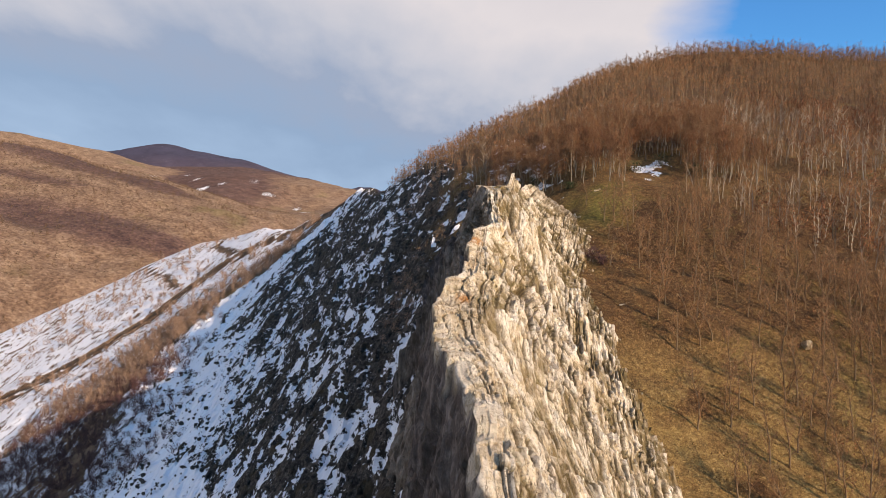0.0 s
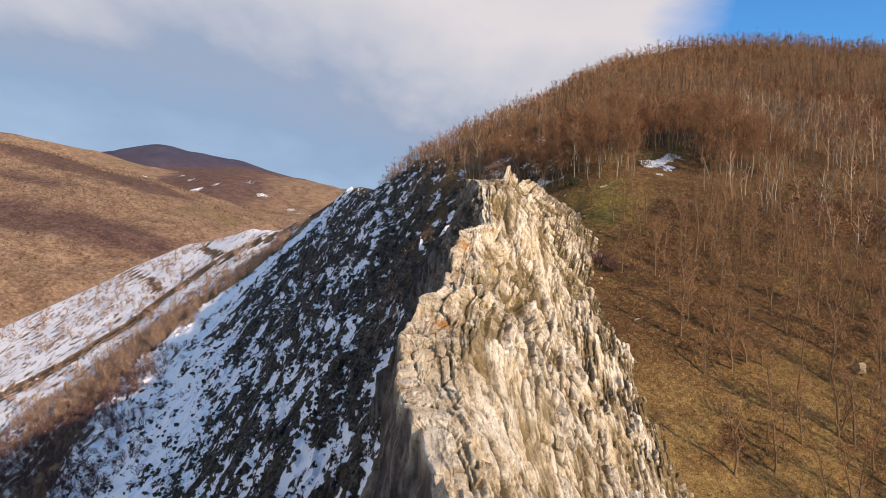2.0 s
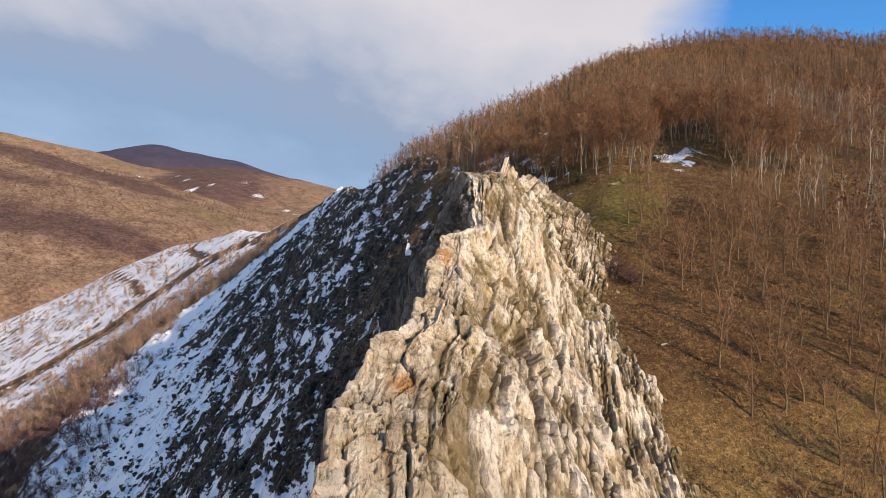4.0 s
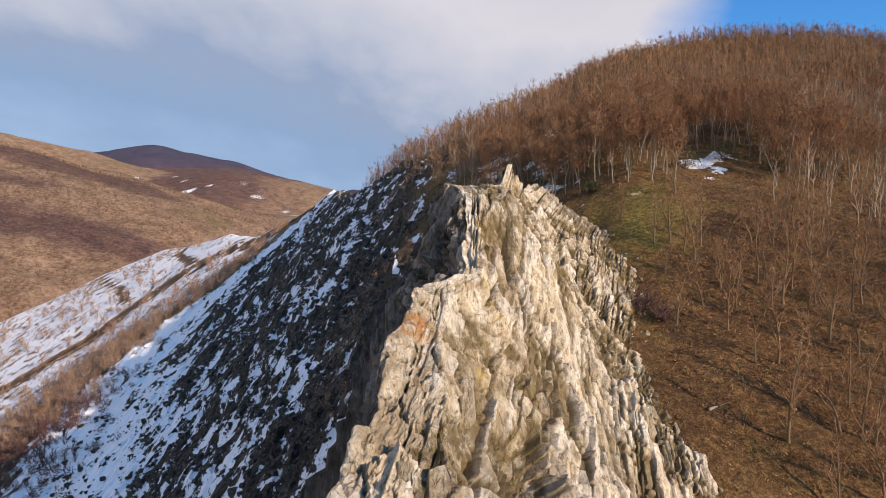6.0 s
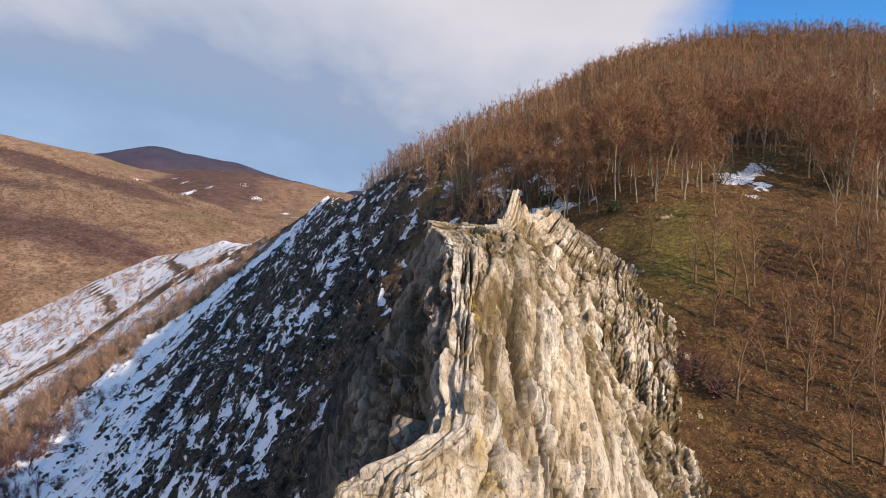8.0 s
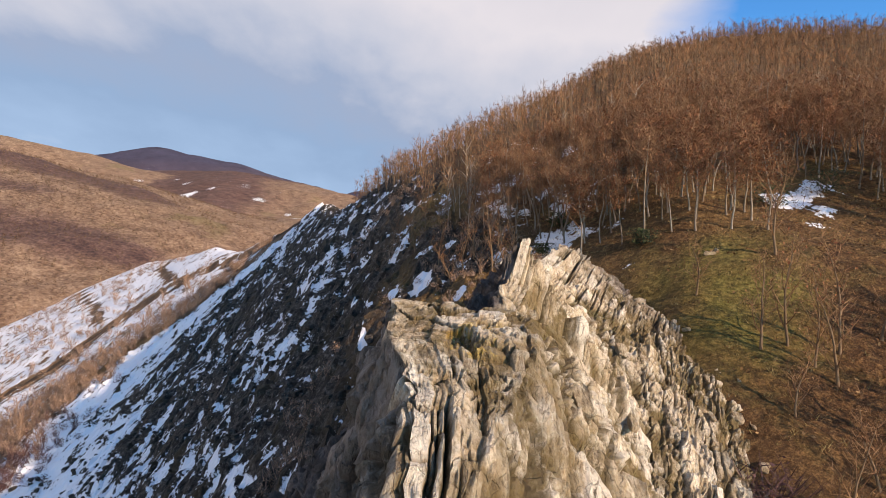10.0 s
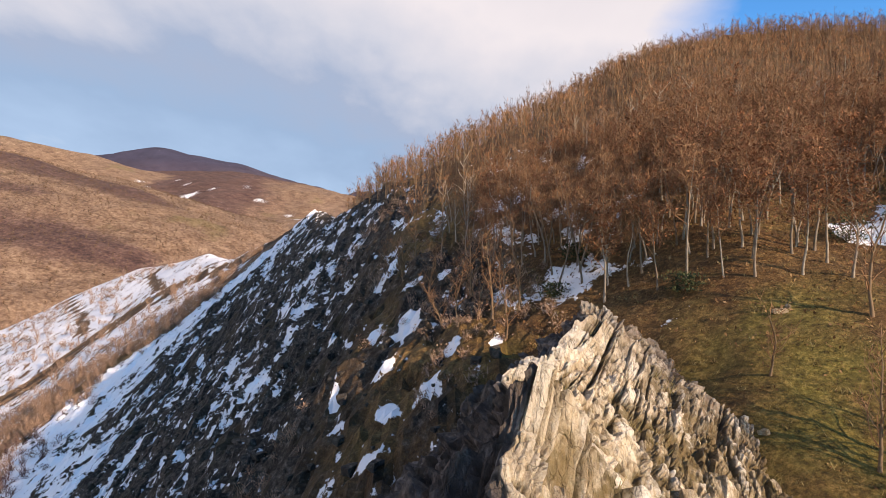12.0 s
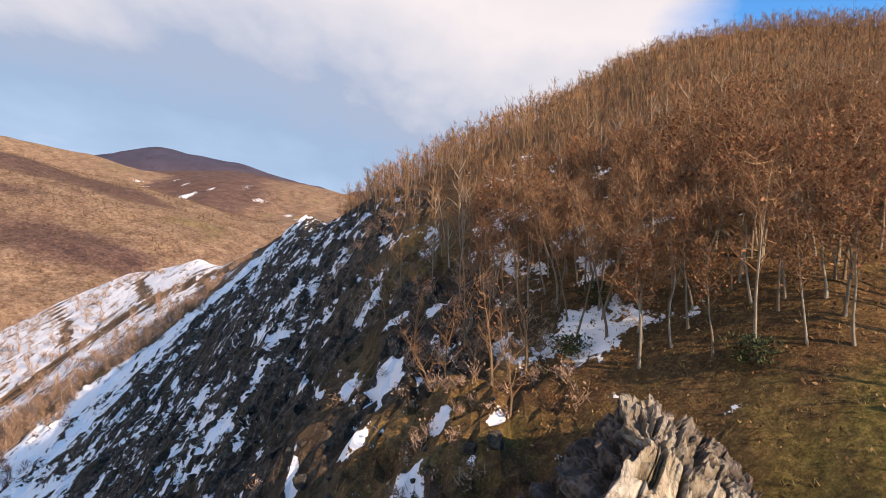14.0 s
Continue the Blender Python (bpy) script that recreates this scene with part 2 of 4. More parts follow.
# ---------- materials ----------
class Nodes:
    def __init__(self, name, rough=0.9):
        self.mat = bpy.data.materials.new(name)
        self.mat.use_nodes = True
        self.t = self.mat.node_tree
        self.bsdf = self.t.nodes["Principled BSDF"]
        self.bsdf.inputs["Roughness"].default_value = rough
        self.bsdf.inputs["Specular IOR Level"].default_value = 0.25
        self.co = self.t.nodes.new("ShaderNodeTexCoord").outputs["Object"]

    def put(self, sock, v):
        if isinstance(v, tuple):
            sock.default_value = (*v, 1) if len(v) == 3 and sock.type == "RGBA" else v
        elif isinstance(v, (int, float)):
            sock.default_value = v
        else:
            self.t.links.new(v, sock)

    def noise(self, scale, detail=4.0, rough=0.55, size=(1, 1, 1), kind="noise", co=None):
        m = self.t.nodes.new("ShaderNodeMapping")
        m.inputs["Scale"].default_value = size
        self.t.links.new(co or self.co, m.inputs[0])
        if kind == "noise":
            n = self.t.nodes.new("ShaderNodeTexNoise")
            n.inputs["Detail"].default_value, n.inputs["Roughness"].default_value = detail, rough
            out = n.outputs["Fac"]
        else:
            n = self.t.nodes.new("ShaderNodeTexVoronoi")
            n.feature = kind
            out = n.outputs["Distance"]
        n.inputs["Scale"].default_value = scale
        self.t.links.new(m.outputs[0], n.inputs["Vector"])
        return out

    def warp(self, amount, scale):
        """Coordinates shifted by noise, so that joints run unevenly."""
        n = self.t.nodes.new("ShaderNodeTexNoise")
        n.inputs["Scale"].default_value, n.inputs["Detail"].default_value = scale, 4.0
        self.t.links.new(self.co, n.inputs["Vector"])
        m = self.t.nodes.new("ShaderNodeVectorMath")
        m.operation = "MULTIPLY_ADD"
        self.t.links.new(n.outputs["Color"], m.inputs[0])
        m.inputs[1].default_value = (amount * 2,) * 3
        self.t.links.new(self.co, m.inputs[2])
        return m.outputs[0]

    def attr(self, name):
        n = self.t.nodes.new("ShaderNodeAttribute")
        n.attribute_name = name
        return n.outputs["Fac"]

    def math(self, op, a, b=0.0, c=0.0, clamp=False):
        n = self.t.nodes.new("ShaderNodeMath")
        n.operation, n.use_clamp = op, clamp
        for s, v in zip(n.inputs, (a, b, c)):
            self.put(s, v)
        return n.outputs[0]

    def band(self, v, lo, hi):
        n = self.t.nodes.new("ShaderNodeMapRange")
        n.interpolation_type = "SMOOTHSTEP"
        self.put(n.inputs[0], v)
        n.inputs[1].default_value, n.inputs[2].default_value = lo, hi
        return n.outputs[0]

    def mix(self, fac, a, b):
        n = self.t.nodes.new("ShaderNodeMix")
        n.data_type = "RGBA"
        self.put(n.inputs[0], fac), self.put(n.inputs[6], a), self.put(n.inputs[7], b)
        return n.outputs[2]

    def ramp(self, fac, *stops):
        n = self.t.nodes.new("ShaderNodeValToRGB")
        while len(n.color_ramp.elements) < len(stops):
            n.color_ramp.elements.new(0.5)
        for e, (p, c) in zip(n.color_ramp.elements, stops):
            e.position, e.color = p, (*c, 1)
        self.put(n.inputs[0], fac)
        return n.outputs[0]

    def random(self):
        return self.t.nodes.new("ShaderNodeObjectInfo").outputs["Random"]

    def island(self):
        return self.t.nodes.new("ShaderNodeNewGeometry").outputs["Random Per Island"]

    def done(self, colour, height=None, strength=0.5, distance=0.1, rough=None):
        self.put(self.bsdf.inputs["Base Color"], colour)
        if rough is not None:
            self.put(self.bsdf.inputs["Roughness"], rough)
        if height is not None:
            b = self.t.nodes.new("ShaderNodeBump")
            b.inputs["Strength"].default_value, b.inputs["Distance"].default_value = strength, distance
            self.put(b.inputs["Height"], height)
            self.t.links.new(b.outputs[0], self.bsdf.inputs["Normal"])
        return self.mat


def make_ground_material():
    n = Nodes("winter_ground")
    fine, mid, grain = n.noise(2.6, 8, 0.75), n.noise(0.22, 5, 0.6), n.noise(9.0, 5, 0.75)
    leaf = n.ramp(n.math("ADD", n.math("MULTIPLY", fine, 0.55), n.math("MULTIPLY", grain, 0.45)), (0.36, (0.022, 0.011, 0.005)), (0.5, (0.09, 0.044, 0.017)), (0.62, (0.245, 0.135, 0.054)))
    grass = n.ramp(fine, (0.34, (0.035, 0.031, 0.007)), (0.5, (0.145, 0.128, 0.026)), (0.66, (0.31, 0.25, 0.07)))
    straw = n.ramp(n.math("ADD", n.math("MULTIPLY", fine, 0.5), n.math("MULTIPLY", grain, 0.5)), (0.36, (0.06, 0.036, 0.013)), (0.5, (0.215, 0.133, 0.048)), (0.62, (0.42, 0.29, 0.118)))
    leaf = n.mix(n.math("MULTIPLY", n.band(n.noise(0.75, 6, 0.72), 0.5, 0.36), 0.75), leaf, n.mix(grain, (0.018, 0.009, 0.005), (0.08, 0.04, 0.018)))
    leaf = n.mix(n.math("MULTIPLY", n.attr("straw"), n.band(n.noise(0.16, 5, 0.65), 0.34, 0.56)), leaf, straw)
    green = n.math("MULTIPLY_ADD", n.math("SUBTRACT", mid, 0.56), 2.2, n.math("MULTIPLY", n.attr("grass"), 1.5), clamp=True)
    col = n.mix(green, leaf, grass)
    stone = n.noise(1.9, 8, 0.82, (1, 0.6, 1))
    scree = n.ramp(stone, (0.36, (0.007, 0.005, 0.004)), (0.48, (0.032, 0.026, 0.021)), (0.57, (0.092, 0.080, 0.068)), (0.69, (0.31, 0.28, 0.245)))
    scree = n.mix(n.math("MULTIPLY", n.band(n.noise(0.35, 5, 0.65), 0.52, 0.64), 0.8), scree, n.mix(grain, (0.02, 0.015, 0.008), (0.085, 0.064, 0.034)))
    col = n.mix(n.attr("scree"), col, scree)
    clump = n.math("ADD", n.math("MULTIPLY", n.noise(0.30, 6, 0.75), 0.6), n.math("MULTIPLY", n.noise(0.055, 5, 0.7), 0.4))
    scrub = n.ramp(clump, (0.38, (0.085, 0.049, 0.031)), (0.5, (0.225, 0.138, 0.086)), (0.6, (0.38, 0.26, 0.168)))
    scrub = n.mix(n.math("MULTIPLY", n.band(n.noise(0.012, 5, 0.6), 0.58, 0.70), 0.4), scrub, n.mix(clump, (0.09, 0.085, 0.02), (0.24, 0.20, 0.06)))
    col = n.mix(n.attr("scrub"), col, scrub)
    dark = n.ramp(clump, (0.38, (0.035, 0.020, 0.019)), (0.5, (0.095, 0.052, 0.043)), (0.62, (0.19, 0.112, 0.085)))
    col = n.mix(n.attr("heath"), col, dark)
    # dark purple-blue of the farthest ridges, with distance haze put into the colour
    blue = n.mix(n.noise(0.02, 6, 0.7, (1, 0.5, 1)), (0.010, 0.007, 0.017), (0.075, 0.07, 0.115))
    col = n.mix(n.attr("haze_blue"), col, blue)
    specks = n.math("MULTIPLY", n.math("SUBTRACT", n.noise(1.3, 8, 0.70, (1, 0.6, 1)), 0.5), 1.45)
    drifts = n.math("MULTIPLY", n.math("SUBTRACT", n.noise(0.42, 4, 0.6, (1, 0.36, 1), co=n.warp(0.4, 0.45)), 0.5), 1.9)
    snow = n.band(n.math("ADD", n.attr("snow"), n.math("ADD", specks, drifts)), 0.52, 0.57)
    snow_col = n.mix(n.noise(0.8, 5, 0.6), (0.70, 0.73, 0.78), (0.86, 0.87, 0.89))
    col = n.mix(snow, col, snow_col)
    h = n.math("ADD", n.math("MULTIPLY", fine, 0.6), n.math("MULTIPLY", grain, 0.3))
    h = n.math("ADD", h, n.math("MULTIPLY", clump, n.math("MULTIPLY", n.attr("scrub"), 9.0)))
    h = n.math("ADD", n.math("MULTIPLY", h, n.math("SUBTRACT", 1.0, n.math("MULTIPLY", snow, 0.8))), n.math("MULTIPLY", snow, 0.5))
    return n.done(col, h, 1.0, 0.4)


def make_rock_material():
    n = Nodes("weathered_limestone", 0.85)
    streak = n.noise(2.3, 9, 0.76, (1.0, 0.42, 0.55))
    fine = n.noise(7.0, 7, 0.75)
    col = n.ramp(streak, (0.30, (0.17, 0.125, 0.08)), (0.42, (0.44, 0.335, 0.21)), (0.52, (0.68, 0.565, 0.41)), (0.66, (0.85, 0.77, 0.645)))
    piece = n.attr("piece")
    col = n.mix(n.math("MULTIPLY", n.band(piece, 0.58, 0.76), 0.5), col, n.mix(fine, (0.62, 0.57, 0.48), (0.90, 0.86, 0.78)))
    col = n.mix(n.math("MULTIPLY", n.band(piece, 0.44, 0.24), 0.5), col, n.mix(streak, (0.20, 0.145, 0.085), (0.50, 0.38, 0.235)))
    col = n.mix(n.math("MULTIPLY", n.band(fine, 0.5, 0.3), 0.8), col, (0.15, 0.12, 0.09))
    grey = n.band(n.noise(0.5, 5, 0.65), 0.52, 0.66)
    col = n.mix(n.math("MULTIPLY", grey, 0.28), col, n.mix(fine, (0.27, 0.23, 0.20), (0.52, 0.47, 0.41)))
    warm = n.band(n.noise(0.16, 3), 0.5, 0.66)
    col = n.mix(n.math("MULTIPLY", warm, 0.4), col, (0.42, 0.32, 0.20))
    moss = n.math("MULTIPLY", n.band(n.attr("hollow"), 0.53, 0.80), n.band(n.noise(1.1, 6, 0.75), 0.36, 0.52))
    col = n.mix(n.math("MULTIPLY", moss, 0.92), col, n.mix(n.noise(11.0, 4, 0.7), (0.05, 0.034, 0.012), (0.23, 0.155, 0.055)))
    earth = n.math("MULTIPLY", n.band(n.noise(0.8, 5, 0.65, (1, 0.28, 0.5)), 0.50, 0.62), n.band(n.attr("hollow"), 0.36, 0.62))
    col = n.mix(n.math("MULTIPLY", earth, 0.75), col, n.mix(n.noise(9.0, 4, 0.7), (0.085, 0.055, 0.022), (0.30, 0.21, 0.095)))
    seam = n.math("MULTIPLY", n.attr("seam"), n.band(n.noise(0.9, 4, 0.6), 0.30, 0.46))
    col = n.mix(n.math("MULTIPLY", seam, 0.95), col, n.mix(n.noise(3.0, 4, 0.7), (0.05, 0.036, 0.02), (0.17, 0.125, 0.06)))
    lichen = n.math("MULTIPLY", n.attr("lichen"), n.band(n.noise(2.4, 6, 0.75), 0.47, 0.58))
    col = n.mix(n.math("MULTIPLY", lichen, 0.8), col, n.mix(n.noise(6.0, 4), (0.50, 0.29, 0.03), (0.62, 0.47, 0.16)))
    rust = n.math("MULTIPLY", n.attr("rust"), n.band(n.noise(1.2, 5, 0.65, (1, 1, 0.4)), 0.3, 0.46))
    col = n.mix(n.math("MULTIPLY", rust, 0.85), col, n.mix(n.noise(4.0, 4), (0.26, 0.085, 0.015), (0.52, 0.23, 0.05)))
    crack = n.band(n.noise(1.9, 0, 0, (1.5, 0.65, 0.8), "DISTANCE_TO_EDGE", n.warp(0.35, 1.6)), 0.0, 0.035)
    split = n.math("MULTIPLY", n.math("SUBTRACT", 1.0, crack), n.band(n.noise(0.8, 4, 0.6), 0.48, 0.64))
    col = n.mix(n.math("MULTIPLY", split, 0.5), col, (0.05, 0.038, 0.026))
    bed = n.noise(4.2, 7, 0.72, (1.6, 0.28, 0.5), co=n.warp(0.06, 1.2))
    col = n.mix(n.math("MULTIPLY", n.band(bed, 0.47, 0.35), 0.8), col, (0.12, 0.085, 0.05))
    # shade of the left face, put into the colour as a near-black tone
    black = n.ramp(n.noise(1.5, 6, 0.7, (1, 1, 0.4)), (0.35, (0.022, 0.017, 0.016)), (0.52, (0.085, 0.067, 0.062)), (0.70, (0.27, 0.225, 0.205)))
    col = n.mix(n.math("MULTIPLY", n.attr("shade_tone"), 0.92), col, black)
    h = n.math("ADD", n.noise(4.5, 8, 0.72, (1.2, 0.75, 0.8)), n.math("MULTIPLY", n.noise(14.0, 5, 0.75), 0.3))
    h = n.math("MULTIPLY_ADD", bed, 0.5, n.math("MULTIPLY", h, 0.8))
    h = n.math("ADD", h, n.math("MULTIPLY", crack, 0.2))
    return n.done(col, h, 1.0, 0.2)


GROUND, ROCK = make_ground_material(), make_rock_material()

# ---------- ground ----------
xs = stretch([(-4700, -1500, 100), (-1500, -400, 16), (-400, -130, 5), (-130, -50, 1.2), (-50, 8, 0.44), (8, 50, 0.65), (50, 140, 2.5), (140, 400, 10), (400, 4700, 150)])
ys = stretch([(-1500, 0, 150), (0, 40, 2), (40, 130, 0.6), (130, 260, 1.5), (260, 420, 3), (420, 1400, 16), (1400, 2200, 24), (2200, 4900, 60)])
gx, gy = np.meshgrid(xs, ys)
gz = land(gx, gy)
relief, on_flank = flank_relief(gx, gy)
gz = gz + relief * on_flank
track = line_gap(gx, gy, TRACK) + 0.8 * fbm(gx / 6, gy / 6, 2, 55)
gz = gz + 0.9 * step01(1.8, 4.5, track) * step01(16, 5, track) - 0.5 * np.exp(-((track + 1) / 2.0) ** 2)
cuts = [line_gap(gx, gy, c) + 1.2 * fbm(gx / 5, gy / 5, 2, 56) for c in CUTS]
cut = np.where(np.abs(cuts[0]) < np.abs(cuts[1]), cuts[0], cuts[1])
me = mesh_of("ground", np.stack([gx, gy, gz], -1).reshape(-1, 3), grid_quads(len(xs), len(ys)), True)
far = step01(470, 560, np.hypot(gx, gy))
slope_side = step01(9, 15, gx) * step01(122, 94, gy)
meadow = 0.9 * np.exp(-(((gx + 335) / 95) ** 2 + ((gy - 505) / 34) ** 2) ** 2)
attribute(me, "grass", np.clip(meadow + slope_side * 0.56 * np.exp(-(((gx - 20) / 5) ** 2 + ((gy - 87.5) / 7) ** 2)) + 0.2 * on_flank * step01(-14, -4, gx) * (fbm(gx / 5, gy / 5, 3, 77)), 0, 1))
sx = gx - strip(gy)
valley = step01(6, -4, sx) * (1 - far)
mossy = step01(-5, 3, gx) * step01(88, 97, gy) * step01(0.30, 0.55, vnoise(gx / 5, gy / 6, 57))
attribute(me, "straw", np.clip(slope_side * (np.maximum(1.6 * step01(66, 52, gy), 0.12 * step01(84, 74, gy)) * step01(60, 34, gx) + 0.3 * step01(84, 92, gy)) + 0.7 * mossy * on_flank, 0, 1))
# ruts, bank and cut edges without snow: soil and shadow in one dark colour
bare = np.exp(-((track - 3.2) / 1.3) ** 2) + np.exp(-((np.abs(track + 1) - 1.3) / 0.6) ** 2) + np.exp(-((cut - 3.6) / 1.6) ** 2)
bare = np.clip(bare, 0, 1) * step01(28, 0, sx) * (1 - far)
attribute(me, "scree", np.maximum(on_flank * (1 - 0.85 * mossy), 0.85 * bare))
me.polygons.foreach_set("use_smooth", ~(on_flank[:-1, :-1] > 0.5).ravel())
HEATH = [(-395, 665, 85, 42), (-325, 660, 70, 30), (-270, 655, 50, 18), (-530, 875, 110, 48), (-440, 870, 90, 40), (-370, 850, 60, 30), (-470, 760, 60, 14), (-660, 700, 120, 60)]
FAR_SNOW = [(6.3, 102.4, 0.9, 1.0), (7.6, 97.9, 0.75, 0.7), (9.5, 96.3, 0.6, 0.6), (13.5, 97.8, 0.7, 0.6), (8.7, 100.9, 0.7, 0.7), (5.2, 99.5, 1.2, 0.6), (1.9, 107.2, 0.8, 0.7), (2.7, 116, 0.9, 0.7), (11.2, 98.6, 0.4, 0.4),
        (-585, 1566, 20, 30), (-570, 1600, 13, 24), (-424, 1622, 18, 16), (-736, 1682, 12, 16), (-700, 1640, 12, 12), (-650, 1620, 10, 10), (-620, 1690, 10, 12), (-540, 1640, 9, 14), (-670, 1760, 12, 10), (-300, 1500, 22, 18), (-345, 1560, 16, 16), (-480, 1700, 14, 14), (-253, 1290, 16, 22), (-215, 1330, 14, 14)]
owner = np.argmax(np.stack(far_heights(gx, gy)), 0)
cover = np.array([r[2] for r in FAR_RIDGES])[owner] * far[..., None]
bands = sum(np.exp(-(((gx - a) / w) ** 2 + ((gy - b) / h) ** 2) ** 2) for a, b, w, h in HEATH)
bands = np.clip(bands + 0.9 * fbm(gx / 70, gy / 70, 4, 59) * step01(0.05, 0.4, bands), 0, 1)
upper = (owner == 0) * bands + (owner == 3) * 0.95 * step01(-300, -480, gx + 110 * fbm(gx / 130, gy / 130, 3, 60)) + (owner == 2) * 0.5
attribute(me, "scrub", np.clip(cover[..., 0] * (1 - 0.8 * meadow) + (0.8 * valley + 0.7 * step01(14, 4, sx) * (1 - valley)) * (1 - bare), 0, 1))
attribute(me, "heath", np.clip(cover[..., 1] * (0.6 + 1.2 * fbm(gx / 150, gy / 150, 4, 96)) + far * upper, 0, 1))
attribute(me, "haze_blue", np.clip(cover[..., 2] + (owner == 2) * far * 0.4 * step01(300, 400, gz), 0, 1))
hollow = np.clip(0.5 - relief * 0.5, 0, 1)
band = step01(3, 10, sx) * step01(50, 26, sx) * step01(300, 240, gy)
white = step01(2, 9, sx) * step01(0.0, 1.0, (np.interp(gy, [100, 135, 165, 216, 240, 265], [48, 46, 44, 32, 26, 18]) - sx) / 9 + 0.7 * fbm(gx / 7, gy / 16, 3, 92)) * step01(300, 240, gy)
wide = np.interp(gy, [150, 200, 240, 264], [13, 11, 7, 1])
brush = step01(-wide, -0.5 * wide, sx) * step01(wide, 0.5 * wide, sx)
terrace = fbm(sx / 5.0, gy / 60, 3, 91)
snow = on_flank * (0.07 + 0.50 * hollow + 0.21 * band + 0.22 * white - 0.05 * step01(-14, 6, gx)) + valley * (0.66 + 0.20 * terrace) * (1 - 0.35 * brush)
snow = snow - 0.10 * step01(-12, -2, gx) * step01(88, 97, gy)
snow = snow + 0.05 * on_flank * step01(150, 120, gy) * step01(-4, -10, gx)
snow = snow - 0.75 * bare + 0.3 * np.exp(-(cut / 2.4) ** 2)
SNOW = [(3.1, 110.3, 0.9, 1.5), (6.4, 101.8, 0.7, 1.1), (4.8, 98.7, 0.9, 0.6), (2.4, 99.2, 0.8, 0.7), (3.0, 116.8, 1.0, 0.9), (8.5, 99.5, 0.5, 0.5), (13.6, 104.4, 1.9, 2.3), (13.4, 98.1, 0.6, 0.5),
        (2.0, 95.1, 0.8, 0.5), (0.4, 125.6, 0.8, 1.2), (7.6, 97.3, 0.5, 0.4), (15.2, 117, 1.3, 0.9), (-3.3, 149, 0.8, 2), (0.5, 112, 0.6, 0.9), (1.8, 104, 0.8, 0.6), (-1.5, 106, 0.5, 1.3),
        (9.5, 106.5, 0.6, 0.6), (6, 116, 0.8, 0.7), (-4, 120, 0.6, 1.2), (16.9, 94.5, 0.9, 0.6), (29.5, 99.2, 3.4, 1.8), (30, 97.6, 2.0, 2.6), (31, 101.6, 2.8, 2.2), (28.9, 94.4, 1.0, 1.2), (33, 103, 1.4, 1.4), (29.0, 99.6, 1.8, 1.2), (33, 100.6, 2.4, 1.5), (32, 96.6, 1.6, 0.9), (24, 108, 2, 1.0), (20, 112, 1.4, 1)]
snow = snow - 0.3 * (1 - on_flank) * np.maximum(step01(8, 14, gx) * step01(97, 93, gy), step01(18, 21, gx))
for px, py, rx, ry in SNOW:
    snow = snow + (0.85 if rx < 1.3 else 0.5) * np.exp(-(((gx - px) / rx) ** 2 + ((gy - py) / ry) ** 2) ** 1.5)
snow = snow + (1 - on_flank) * step01(4, 10, gx) * step01(27, 20, gx) * step01(97, 102, gy) * step01(175, 130, gy) * (0.36 + 0.7 * fbm(gx / 4, gy / 3, 3, 93))
drift = sum(np.exp(-(((gx - a) / w) ** 2 + ((gy - b) / h) ** 2) ** 2) for a, b, w, h in FAR_SNOW)
attribute(me, "snow", np.where(far > 0.5, -0.1 + cover[..., 3] * (0.6 + 1.1 * fbm(gx / 120, gy / 70, 4, 95)) + 0.8 * drift, snow + 0.06))
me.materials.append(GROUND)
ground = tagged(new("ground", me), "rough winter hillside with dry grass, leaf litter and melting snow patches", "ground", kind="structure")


# ---------- the crag ----------
def crest(y):
    return np.interp(y, CREST_Y, CREST_X), np.interp(y, CREST_Y, CREST_Z)


